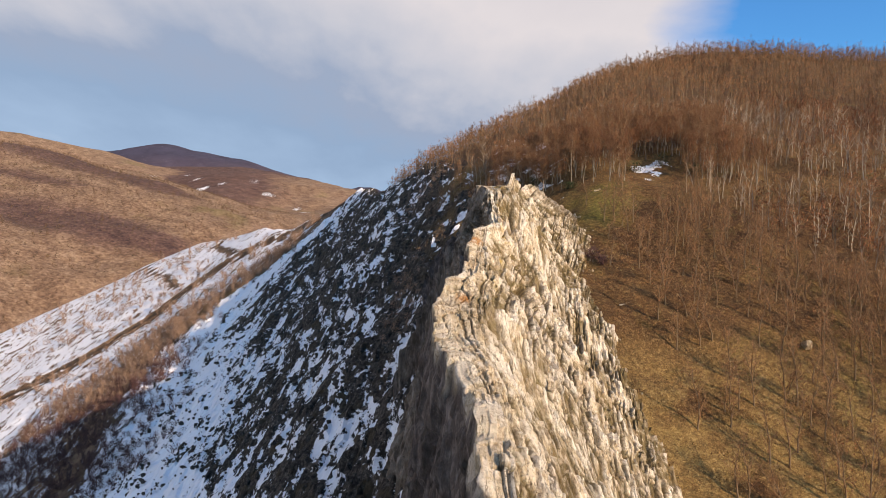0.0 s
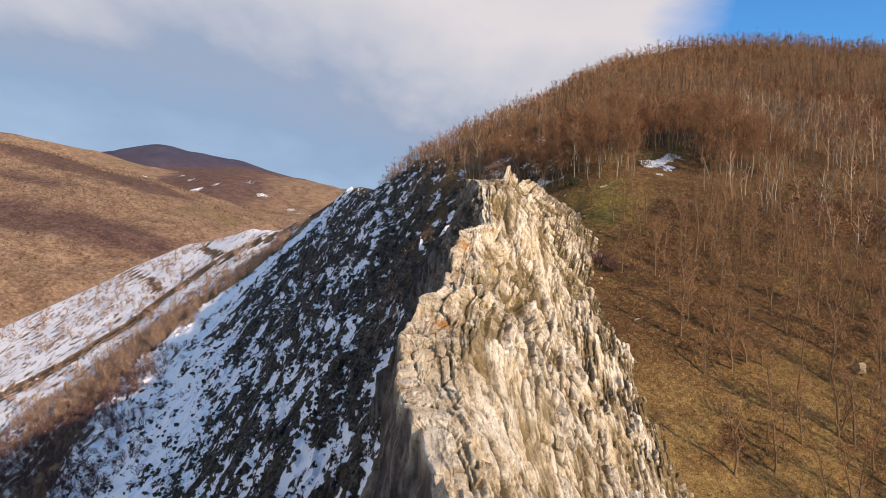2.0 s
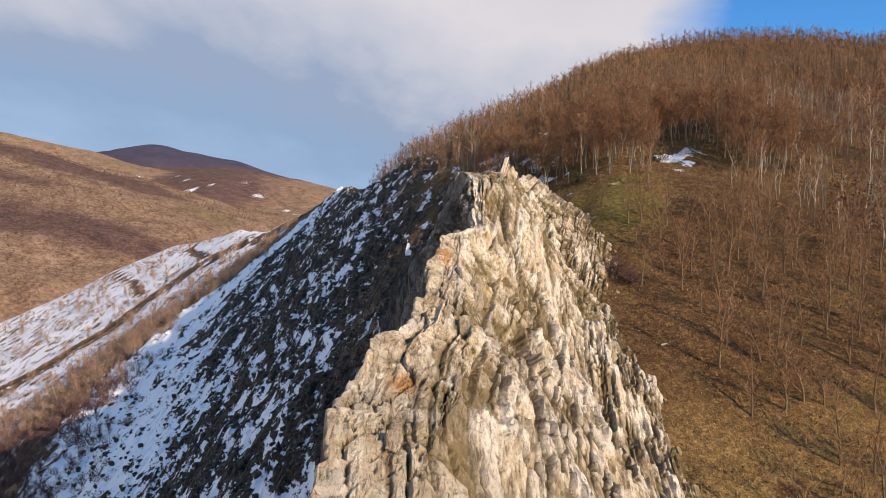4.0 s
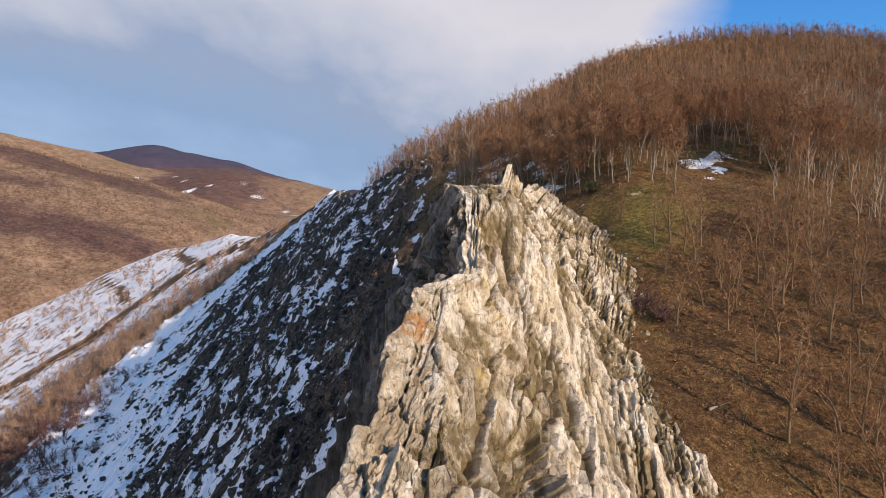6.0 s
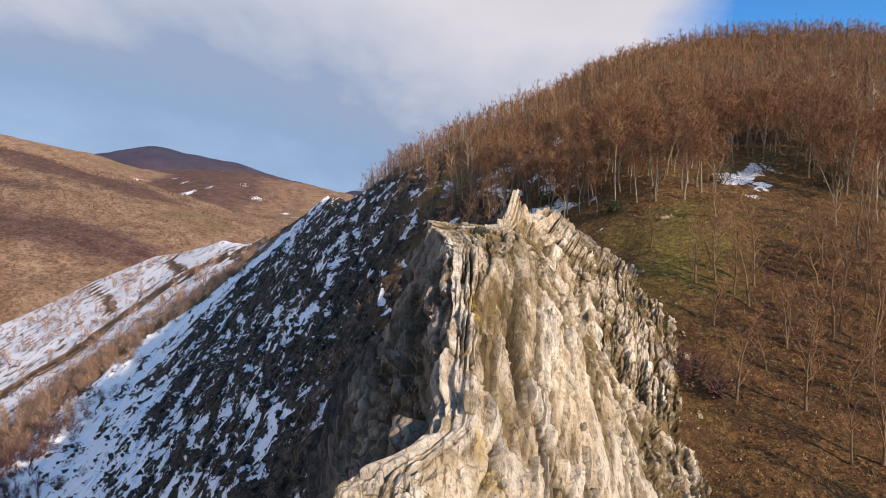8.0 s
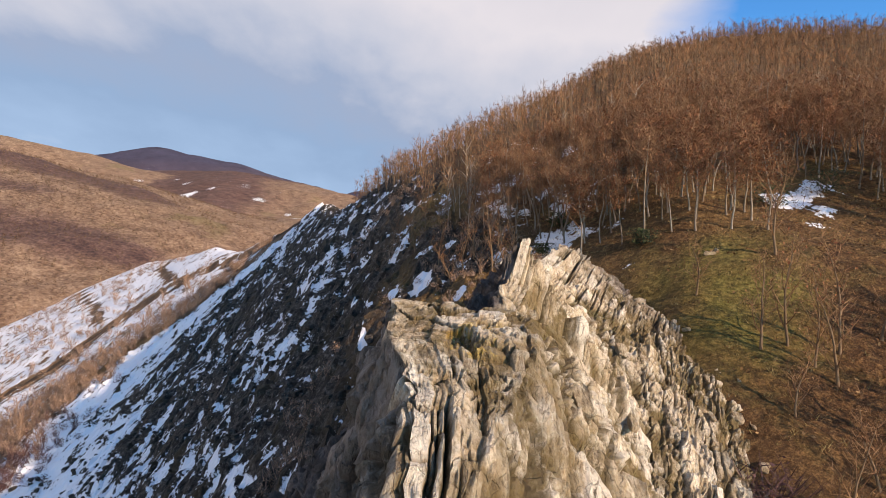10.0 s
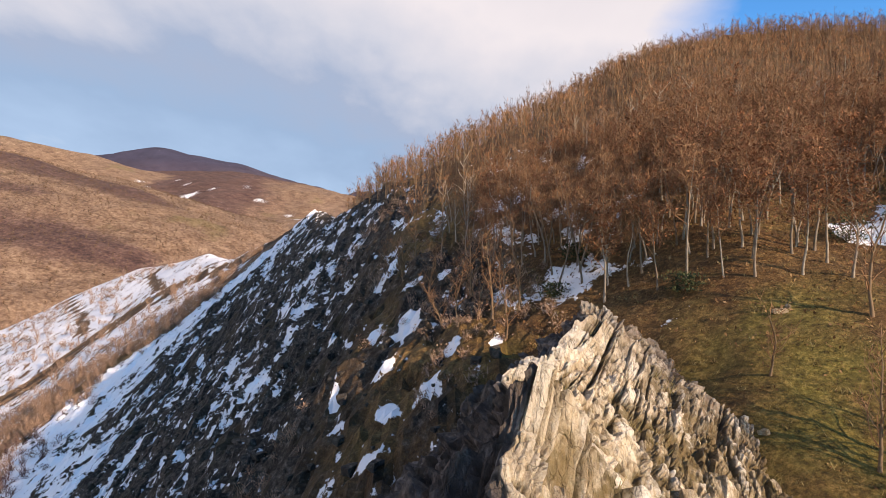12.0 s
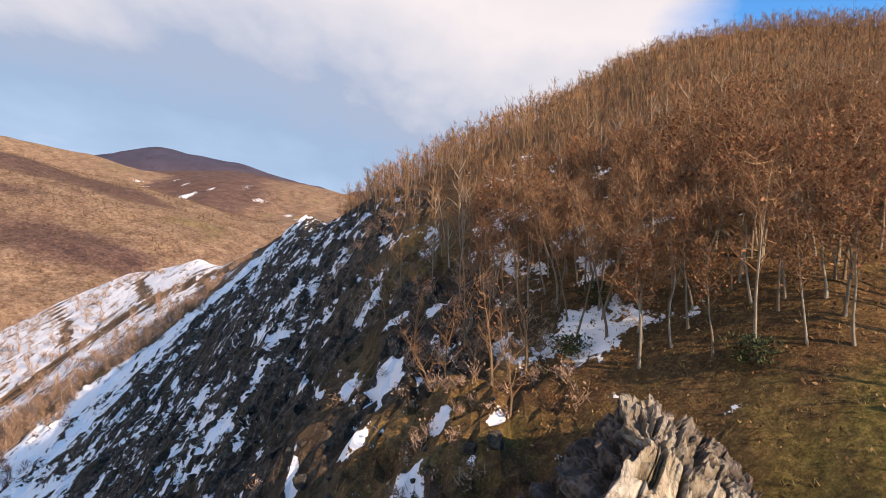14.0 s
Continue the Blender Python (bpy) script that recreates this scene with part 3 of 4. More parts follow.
def crag_profile(d, y):
    """Height of the crag d metres across from its crest, before any relief, and the crest's place there."""
    cx, cz = crest(y)
    line = np.interp(y, [20, 29, 38, 46, 54, 63, 70, 77, 84, 91, 96], [2.3, 2.2, 1.0, 1.6, 3.0, 4.2, 5.4, 7.4, 9.2, 12.0, 14.2])
    cx = line + (cx - line) * np.exp(-np.maximum(d, 0) / 2.0)
    jag = np.floor(y / 2.9 + 0.6 * fbm(y / 9, 0 * y, 2, 7))
    rim = np.exp(-np.maximum(d, 0) / 1.3)
    cx = cx + (0.12 * fbm(y / 2.0, 0 * y, 3, 61) + 0.05 * fbm(y / 0.5 + d, 0 * y, 2, 63) + 0.2 * (hash2(jag, 0 * jag, 6) - 0.5)) * rim
    cz = cz + (0.6 * (hash2(jag, 0 * jag, 5) - 0.5) + 0.2 * fbm(y / 1.3, 0 * y, 3, 62)) * rim
    fall = np.interp(y, [76, 80, 84, 88, 96], [0.85, 0.70, 0.55, 0.72, 0.8])
    shelf = np.interp(y, [30, 36, 39, 44, 50, 60, 63, 66, 71, 72, 76, 96], [0.8, 1.6, 2.4, 2.0, 1.0, 0.9, 1.8, 2.6, 2.6, 0.4, 0.5, 1.0])
    cliff = np.interp(y, [20, 40, 49, 58, 69, 71, 74, 80, 92], [8.0, 7.0, 4.6, 3.2, 3.4, 1.7, 1.15, 1.1, 1.0])
    # the sunny face runs down to the grass along a nearly straight foot
    foot = np.interp(y, [20, 30, 49.6, 55, 60, 65, 70, 75, 82, 90], [22.5, 20.0, 17.8, 17.3, 16.6, 15.9, 16.1, 16.4, 17.0, 16.8]) + 0.5 * fbm(y / 2.6, 0 * y, 3, 64)
    wide = np.maximum(foot - line - shelf, 1.0)
    share = np.maximum(d - shelf, 0) / wide
    sag = 0.25 + 0.75 * step01(48, 60, y)
    face = (cz - np.interp(y, SLOPE_Y, SLOPE_Z) + 0.2) * (share + sag * np.interp(share, [0, 0.2, 0.35, 0.52, 0.7, 1], [0, 0.05, 0.11, 0.18, 0.12, 0]))
    far_end = step01(79, 85, y)
    right = cz - (face * (1 - far_end) + fall * np.maximum(d - shelf, 0) * far_end) - 0.1 * np.clip(d, 0, shelf)
    ledge = 3.0 * step01(53.2, 54.6, y) * step01(64, 61.5, y)
    left = cz - 1.5 * np.clip(-d, 0, ledge) - cliff * np.maximum(-d - ledge, 0) ** 0.97
    return np.where(d > 0, right, left), cx


def meander(s, y):
    """How far the beds swing aside on their way up the crag."""
    return (0.55 * fbm(s / 7, y / 16, 2, 70) + 0.16 * fbm(s / 3, y / 8, 2, 74)) * step01(0.0, 1.5, np.abs(s))


def across(d):
    return np.where(d > 0, d * 1.58, d * 3.3)


def beds(w, y, width, length, seed, slant=0.25):
    """Upright beds about width metres thick, each broken into pieces about length metres long.
    Gives each place's piece height, its tilt, and how near it is to the bed's joint and to the piece's break."""
    q = w / width
    i = np.floor(q)
    edge = 0.36 * (hash2(i, 0 * i, seed) * 2 - 1) + 0.5
    i = np.where(q - i < edge, i - 1, i)
    low = i + 0.5 + 0.36 * (hash2(i, 0 * i, seed) * 2 - 1)
    high = i + 1.5 + 0.36 * (hash2(i + 1, 0 * i, seed) * 2 - 1)
    u = (q - low) / (high - low)
    lean = slant * (hash2(i, 0 * i, seed + 1) * 2 - 1) * 2
    r = y / length + 7 * hash2(i, 0 * i, seed + 2) + lean * u * width / length
    k = np.floor(r)
    cut = 0.5 + 0.42 * (hash2(i, k, seed + 3) * 2 - 1)
    k = np.where(r - k < cut, k - 1, k)
    start = k + 0.5 + 0.42 * (hash2(i, k, seed + 3) * 2 - 1)
    stop = k + 1.5 + 0.42 * (hash2(i, k + 1, seed + 3) * 2 - 1)
    v = (r - start) / (stop - start)
    h = hash2(i, k, seed + 4) - 0.5
    tilt = (u - 0.5) * (hash2(i, k, seed + 5) - 0.62) + 0.8 * (v - 0.5) * (hash2(i, k, seed + 6) - 0.4)
    return h, tilt, np.minimum(u, 1 - u) * (high - low) * width, np.minimum(v, 1 - v) * (stop - start) * length, hash2(i, 0 * i, seed + 7)


def crag_relief(d, y, w=None):
    """How far the beds and blocks stand proud of the crag's face, how deep its joints gape, and a number for each piece."""
    s = across(d)
    w = s + meander(s, y) if w is None else w
    run = y + 0.9 * np.maximum(0, y - 64) + 0.35 * fbm(s / 0.8, y / 1.5, 2, 94) * step01(62, 68, y)
    h, tilt, side, end, open_ = beds(w, run, 1.55, 3.4, 72)
    h2, tilt2, side2, end2, open2 = beds(w + 40, run, 0.44, 1.25, 78, 0.5)
    h3, tilt3, side3, end3, open3 = beds(w + 80, run, 0.19, 0.7, 84, 0.6)
    plate = step01(0.42, 0.58, vnoise(s / 1.3, y / 2.4, 79))
    massive = step01(3.4, 1.8, d) * np.maximum(step01(55, 51, y) * step01(28, 33, y), step01(62, 63.5, y) * step01(71.5, 70.5, y))
    plate = np.maximum(plate, 0.6 * massive)
    far_end = step01(82, 86, y)
    bump = (0.36 - 0.1 * massive - 0.16 * far_end) * h + (0.42 + 0.3 * far_end) * tilt + 0.3 * far_end * fbm(s / 0.8, y / 1.1, 3, 91) + (1 - 0.5 * plate) * (1 - 0.15 * far_end) * ((0.38 - 0.28 * massive) * h2 + (0.34 - 0.2 * massive) * tilt2) + (1 - 0.75 * plate) * (1 - 0.6 * massive) * (0.14 * h3 + 0.13 * tilt3)
    gape = step01(0.34, 0.58, vnoise(s / 0.9, y / 2.6, 81)) * (1 - 0.7 * massive)
    gap = 0.45 * gape * open_ * step01(0.13, 0.02, side) + 0.40 * gape * open2 * step01(0.09, 0.01, side2) + 0.20 * gape * step01(0.14, 0.0, end2) + 0.25 * gape * step01(0.18, 0.0, end) + 0.06 * (1 - plate) * open3 * step01(0.05, 0.0, side3)
    bump = bump - gap + 0.22 * fbm(s / 3.0, y / 7, 3, 75) + 0.05 * fbm(s / 0.35, y / 0.5, 3, 76)
    b1, b2, b3 = cells(s + 0.5 * fbm(s / 2, y / 2, 2, 85), y + 0.25 * s, 1.7, 1.9, 86)
    c1, c2, c3 = cells(s, y + 0.3 * s, 0.6, 0.75, 89)
    blocks = 0.6 * b1 + 0.65 * b2 + 0.32 * c1 + 0.4 * c2 - 0.35 * step01(0.10, 0.0, b3) - 0.12 * step01(0.12, 0.0, c3) + 0.3 * fbm(s / 3, y / 3, 3, 90)
    broken = step01(60, 70, y) * step01(1.0, 3.0, d)
    bump = bump * (1 - 0.45 * broken) + 0.62 * broken * blocks
    bump = bump + (blocks - bump) * step01(-0.1, -0.6, d)
    block_crack = massive * (0.30 * step01(0.05, 0.0, b3) + 0.10 * step01(0.05, 0.0, c3))
    bump, gap = bump - block_crack + massive * 0.3 * b1, gap + 0.6 * block_crack
    hole = step01(1.0, 0.65, np.hypot((d - 3.5) / 0.6, (y - 48.8) / 2.0))
    pit = step01(1.0, 0.6, np.hypot((d - 1.0) / 0.42, (y - 28.2) / 0.55))
    block = step01(1.0, 0.8, np.maximum(np.abs(d - 4.4 + 0.1 * (y - 50.2)) / 0.45, np.abs(y - 50.3) / 1.3))
    slot = step01(1.0, 0.8, np.maximum(np.abs(d - 3.85 + 0.1 * (y - 50.4)) / 0.24, np.abs(y - 50.5) / 1.6))
    cave = 0.45 * hole + 1.4 * pit - 0.45 * block + 0.8 * slot
    bump = (bump - 0.1) * np.clip(0.75 + np.abs(d) * 0.25, 0, 1) - cave
    return bump, gap, 0.6 * h2 + 0.4 * h


def crag_place(d, y, bump):
    """Where a point of the crag comes to lie, once it is moved out along the face's own normal."""
    z, cx = crag_profile(d, y)
    lo, hi = crag_profile(d - 0.25, y)[0], crag_profile(d + 0.25, y)[0]
    steep = (hi - lo) / 0.5
    rise = 0.42 * step01(82, 70, y)
    size = np.sqrt(steep ** 2 + rise ** 2 + 1)
    return cx + d - steep / size * bump, y - rise / size * bump, z + bump / size


def crag_point(d, y):
    bump, gap, _ = crag_relief(d, y)
    return (*crag_place(d, y, bump), bump, gap)


rows = np.concatenate([np.arange(-40, 22, 1.2), np.arange(22, 97, 0.105)])
off = np.concatenate([np.arange(-30, -16, 0.4), np.arange(-16, -0.1, 0.15), np.arange(-0.1, 22, 0.074), np.arange(22, 32, 0.16), np.arange(32, 72, 1.6)])
oy, ow = np.meshgrid(rows, off, indexing="ij")
od = ow - meander(ow, oy)
od = np.where(od > 0, od / 1.58, od / 3.3)
ob_bump, ob_gap, ob_piece = crag_relief(od, oy, ow)
ox, py_, oz = crag_place(od, oy, ob_bump)
verts = np.stack([ox, py_, oz], -1).reshape(-1, 3)
quads = grid_quads(len(off), len(rows))
base_relief, base_mask = flank_relief(ox, oy)
under = (oz < land(ox, oy) + base_relief * base_mask - 1.0).ravel()
quads = quads[~under[quads].all(1)]
used = np.unique(quads)
renum = np.zeros(len(verts), np.int64)
renum[used] = np.arange(len(used))
me = mesh_of("rock_ridge", verts[used], renum[quads], False)
over = oz - land(ox, oy)
soil = np.maximum(0.45 * step01(2.2, 5.0, od) * step01(62, 69, oy), 0.9 * step01(2.6, 0.4, over) * (od > 0))
soil = np.maximum(soil, 0.7 * step01(0.1, 0.5, od) * step01(3.2, 2.4, od) * step01(62, 64, oy) * step01(72, 70, oy))
soil = np.maximum(soil, 1.3 * step01(0.3, -0.3, od) * step01(-2.8, -2.0, od) * step01(54, 56, oy) * step01(64.5, 62.5, oy))
soil = np.maximum(soil, 1.6 * np.exp(-((od - 3.4) / 0.6) ** 2 - ((oy - 47.4) / 1.8) ** 2))
attribute(me, "hollow", np.clip(0.5 - ob_bump * 1.0 + 0.27 * soil - 0.3 * step01(1.6, 0.4, od) * step01(62, 58, oy), 0, 1).ravel()[used])
attribute(me, "piece", (ob_piece + 0.5).ravel()[used])
attribute(me, "seam", np.clip(ob_gap * 4.5, 0, 1).ravel()[used])
# the far end darkened as well, for its grey and shadowed rock
end_dark = step01(83, 88, oy) * (0.62 + 0.38 * step01(-0.3, 0.3, fbm(ox / 0.9, oy / 1.4, 4, 89)))
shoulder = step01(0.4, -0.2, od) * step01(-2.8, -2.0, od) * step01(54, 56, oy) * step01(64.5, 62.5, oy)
# colour darkened left of the crest, where the face lies in shade
attribute(me, "shade_tone", ((1 - 0.3 * shoulder) * (1 - 0.2 * step01(48, 56, oy) * step01(74, 68, oy)) * np.maximum(step01(0.0, -0.14, od + 0.22 * fbm(ox / 0.8, oy / 0.8, 3, 88)), 0.9 * end_dark)).ravel()[used])


def patch(places, size):
    return np.clip(sum(np.exp(-(((ox - a) / size) ** 2 + ((oy - b) / size) ** 2)) for a, b in places) * 1.5, 0, 1).ravel()[used]


attribute(me, "lichen", np.maximum(patch([(5.6, 65.6), (5.5, 66.6), (6.0, 67.4)], 0.5), patch([(4.6, 50.6), (5.0, 54.0), (4.9, 60.2), (3.2, 41.6)], 0.32)))
attribute(me, "rust", patch([(2.5, 50.2), (2.4, 49.6), (1.2, 39.5)], 0.36))
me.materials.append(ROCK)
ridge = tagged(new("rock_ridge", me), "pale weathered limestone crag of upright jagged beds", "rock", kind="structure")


# ---------- plants ----------
def tube(points, radii, sides):
    """A tapered tube along points; the last ring closes to a tip."""
    pts = [Vector(p) for p in points]
    verts, quads = [], []
    for k, (p, r) in enumerate(zip(pts, radii)):
        way = (pts[min(k + 1, len(pts) - 1)] - pts[max(k - 1, 0)]).normalized()
        a = way.orthogonal().normalized()
        b = way.cross(a)
        for m in range(sides):
            t = 2 * math.pi * m / sides
            verts.append(p + (a * math.cos(t) + b * math.sin(t)) * r)
    for k in range(len(pts) - 1):
        for m in range(sides):
            n = (m + 1) % sides
            quads.append((k * sides + m, k * sides + n, (k + 1) * sides + n, (k + 1) * sides + m))
    return [tuple(v) for v in verts], quads


def gather(pieces):
    verts, quads = [], []
    for v, q in pieces:
        o = len(verts)
        verts += v
        quads += [tuple(i + o for i in f) for f in q]
    return np.array(verts), np.array(quads)


def bent(rng, start, way, length, steps, wander, lift=0.0):
    p, w, out = Vector(start), Vector(way).normalized(), [Vector(start)]
    for _ in range(steps):
        w = (w + Vector((rng.gauss(0, wander), rng.gauss(0, wander), rng.gauss(0, wander) + lift))).normalized()
        p = p + w * (length / steps)
        out.append(p.copy())
    return out


def leaf_quad(rng, p, size):
    a = Vector((rng.gauss(0, 1), rng.gauss(0, 1), rng.gauss(0, 1))).normalized() * size
    b = a.orthogonal().normalized() * size * rng.uniform(0.4, 0.7)
    p = Vector(p)
    return [tuple(p - a), tuple(p + b), tuple(p + a), tuple(p - b)], [(0, 1, 2, 3)]


def twig(rng, p, way, length, width):
    """A sliver of a twig: a narrow, folded blade with a pointed end."""
    w = Vector(way).normalized()
    a = w.orthogonal().normalized()
    a.rotate(Matrix.Rotation(rng.uniform(0, 6.28), 3, w))
    p = Vector(p)
    return [tuple(p - a * width), tuple(p + a * width), tuple(p + w * length + a * width * 0.2), tuple(p + w * length - a * width * 0.2)], [(0, 1, 2, 3)]


def oak(seed, height, leaves, twigs, limbs=8, split=0.36, thick=0.066, wander=0.085):
    """A bare young oak: trunk, limbs, twigs and withered leaves as three meshes."""
    rng = random.Random(seed)
    trunk_line = bent(rng, (0, 0, -0.3), (rng.gauss(0, 0.035), rng.gauss(0, 0.035), 1), height * 0.93, 9, wander, 0.06)
    radii = [thick * (1.35 if k == 0 else 1 - 0.093 * k) for k in range(10)]
    trunk = [tube(trunk_line, radii, 6)]
    wood, fine, leaf, tips = [], [], [], []
    for m in range(limbs):
        f = split + (0.95 - split) * (m + rng.random() * 0.7) / limbs
        k = min(8, int(f * 9))
        base = trunk_line[k].lerp(trunk_line[k + 1], f * 9 - k)
        turn = m * 2.4 + rng.uniform(-0.5, 0.5)
        rise = rng.uniform(0.7, 1.6)
        length = height * rng.uniform(0.2, 0.34) * (1.25 - f * 0.6)
        limb = bent(rng, base, (math.cos(turn), math.sin(turn), rise), length, 4, 0.16, 0.10)
        r = radii[k] * 0.5
        wood.append(tube(limb, [r, r * 0.8, r * 0.6, r * 0.4, r * 0.15], 4))
        for _ in range(4):
            k2 = rng.randint(1, 3)
            b2 = limb[k2].lerp(limb[k2 + 1], rng.random())
            w2 = Vector((rng.gauss(0, 0.8), rng.gauss(0, 0.8), rng.uniform(0.2, 1.4)))
            sub_branch = bent(rng, b2, w2, length * rng.uniform(0.3, 0.6), 2, 0.2, 0.1)
            wood.append(tube(sub_branch, [r * 0.35, r * 0.22, 0.004], 3))
            tips += sub_branch[1:]
        tips += limb[2:]
    tips += trunk_line[-2:]
    for _ in range(twigs):
        p = tips[rng.randrange(len(tips))]
        w = Vector((rng.gauss(0, 0.7), rng.gauss(0, 0.7), rng.uniform(0.1, 1.3)))
        fine.append(twig(rng, p, w, rng.uniform(0.3, 0.8), rng.uniform(0.008, 0.016)))
    for _ in range(leaves):
        p = tips[rng.randrange(len(tips))] + Vector((rng.gauss(0, 0.2), rng.gauss(0, 0.2), rng.gauss(0, 0.18)))
        leaf.append(leaf_quad(rng, p, rng.uniform(0.05, 0.10)))
    return gather(trunk), gather(wood + fine), gather(leaf) if leaf else None


def make_bark_material():
    n = Nodes("pale_oak_bark", 0.9)
    col = n.ramp(n.noise(6.0, 5, 0.7, (1, 1, 0.3)), (0.3, (0.14, 0.12, 0.095)), (0.55, (0.30, 0.26, 0.21)), (0.75, (0.44, 0.40, 0.34)))
    col = n.mix(n.math("MULTIPLY", n.random(), 0.8), col, (0.12, 0.08, 0.05))
    return n.done(col, n.noise(14.0, 4, 0.7, (1, 1, 0.2)), 0.6, 0.03)


def make_twig_material(name, a, b, c):
    n = Nodes(name, 0.9)
    col = n.ramp(n.island(), (0.1, a), (0.5, b), (0.9, c))
    col = n.mix(n.math("MULTIPLY", n.noise(0.05, 3), 0.5), col, b)
    return n.done(col)


def make_woods_material():
    n = Nodes("far_twigs", 0.9)
    col = n.ramp(n.island(), (0.05, (0.10, 0.048, 0.022)), (0.5, (0.22, 0.114, 0.054)), (0.95, (0.38, 0.215, 0.108)))
    plant_ = n.attr("plant")
    col = n.mix(n.math("MULTIPLY", n.band(plant_, 0.46, 0.10), 0.85), col, n.mix(n.island(), (0.036, 0.019, 0.012), (0.12, 0.066, 0.038)))
    col = n.mix(n.math("MULTIPLY", n.band(plant_, 0.62, 0.95), 0.75), col, n.mix(n.island(), (0.18, 0.07, 0.03), (0.39, 0.185, 0.085)))
    return n.done(col)


BARK = make_bark_material()
YOUNG_BARK = make_twig_material("brown_young_bark", (0.10, 0.062, 0.036), (0.15, 0.10, 0.06), (0.22, 0.155, 0.10))
TWIG = make_twig_material("brown_twigs", (0.085, 0.043, 0.023), (0.20, 0.105, 0.053), (0.33, 0.20, 0.112))
LEAF = make_twig_material("withered_oak_leaves", (0.085, 0.030, 0.014), (0.18, 0.068, 0.031), (0.30, 0.135, 0.066))
WOODS = make_woods_material()
THICKET = make_twig_material("hill_thickets", (0.075, 0.043, 0.028), (0.13, 0.078, 0.047), (0.20, 0.13, 0.078))
STEM = make_twig_material("pale_stems", (0.13, 0.095, 0.066), (0.26, 0.205, 0.155), (0.41, 0.35, 0.285))
TAN = make_twig_material("tan_brush_twigs", (0.13, 0.08, 0.055), (0.26, 0.17, 0.12), (0.40, 0.285, 0.21))
PLUM = make_twig_material("dark_brush_twigs", (0.045, 0.022, 0.024), (0.09, 0.046, 0.044), (0.15, 0.085, 0.075))
GREEN = make_twig_material("evergreen_shrub", (0.012, 0.018, 0.008), (0.03, 0.04, 0.015), (0.06, 0.07, 0.028))
STRAW = make_twig_material("dry_grass_blades", (0.12, 0.09, 0.035), (0.22, 0.17, 0.07), (0.34, 0.27, 0.13))


def part(name, geometry, material, parent, label="", smooth=False):
    me = geometry if isinstance(geometry, bpy.types.Mesh) else mesh_of(name, *geometry, smooth)
    if not me.materials:
        me.materials.append(material)
    ob = new(name, me)
    ob.parent = parent
    return tagged(ob, label)


def surface(x, y):
    """Ground height with the flank's relief."""
    x, y = np.atleast_1d(np.asarray(x, float)), np.atleast_1d(np.asarray(y, float))
    r, m = flank_relief(x, y)
    return land(x, y) + r * m


def forest_edge(y):
    return np.interp(y, [96, 105.5, 110, 124, 138, 151, 200, 240], [14.5, 11.6, 8.9, 5.2, 1.5, -2.2, -14, -20])


def in_forest(x, y):
    """0 to 1: how densely the oaks stand."""
    lower = np.interp(x, [10, 15, 19, 24, 30, 34, 42, 60, 120], [104, 98, 95.5, 94, 93, 86, 70, 55, 40])
    glade = step01(0.8, 1.2, np.hypot((x - 30.5) / 5.2, (y - 97.5) / 6.2))
    return step01(-1.0, 2.0, x - forest_edge(y)) * step01(-2, 3, y - lower) * glade


def scatter(x0, x1, y0, y1, gap, seed):
    """Jittered places on the plan about gap metres apart."""
    i, j = np.meshgrid(np.arange(math.floor((x1 - x0) / gap)), np.arange(math.floor((y1 - y0) / gap)))
    i, j = i.ravel(), j.ravel()
    x = x0 + gap * (i + 0.5 + 0.9 * (hash2(i, j, seed) - 0.5))
    y = y0 + gap * (j + 0.5 + 0.9 * (hash2(i, j, seed + 1) - 0.5))
    return x, y, hash2(i, j, seed + 2), hash2(i, j, seed + 3)


KINDS = []
for k in range(7):
    leafy = (90, 420, 40, 640, 220, 10, 340)[k]
    h = (6.6, 6.0, 7.2, 5.6, 6.9, 6.2, 5.2)[k]
    t, w, lf = oak(500 + k, h, leafy, 430, (10, 11, 9, 12, 10, 9, 11)[k], (0.44, 0.4, 0.48, 0.36, 0.44, 0.5, 0.38)[k], 0.072)
    root = new("oak_tree")
    part("trunk", t, BARK, root, "", True)
    part("crown", w, TWIG, root)
    if lf:
        part("foliage", lf, LEAF, root)
    text = "slender bare oak with russet withered leaves" if leafy > 50 else "slender leafless oak with pale grey trunk"
    tagged(root, text + " on the hillside", "tree", "oaks on the hillside")
    KINDS.append(root)

SAPLINGS = []
for k in range(4):
    t, w, lf = oak(540 + k, (4.8, 5.6, 4.0, 5.2)[k], (0, 16, 0, 40)[k], 120, 14, 0.16, 0.075, 0.10)
    root = new("oak_sapling")
    part("trunk", t, YOUNG_BARK, root, "", True)
    part("crown", w, TWIG, root)
    if lf:
        part("foliage", lf, LEAF, root)
    tagged(root, "thin leafless oak sapling on the hillside", "tree", "saplings on the hillside")
    SAPLINGS.append(root)


def plant(kinds, x, y, r1, r2, first):
    """Stand one of kinds at x, y; the first of each kind is the original itself."""
    k = int(r1 * 0.999 * len(kinds))
    z = float(surface(x, y)[0])
    size = 0.8 + 0.4 * r2
    m = pose(x, y, z, 0, 0, 360 * ((r1 * 7.3 + r2 * 3.1) % 1))
    ob = kinds[k] if k not in first else copy_thing(kinds[k], m)
    first.add(k)
    ob.matrix_basis = m
    ob.scale = (size, size, size)


fx, fy, r1, r2 = scatter(4, 46, 92, 126, 1.6, 700)
keep = in_forest(fx, fy) > hash2(np.arange(len(fx)), 0 * np.arange(len(fx)), 9) * 0.9 + 0.05
order = [int(k) for k in np.nonzero(keep)[0]]
order = order[:290]
stood, first = set(order), set()
for k in order:
    plant(KINDS, float(fx[k]), float(fy[k]), float(r1[k]), float(r2[k]), first)
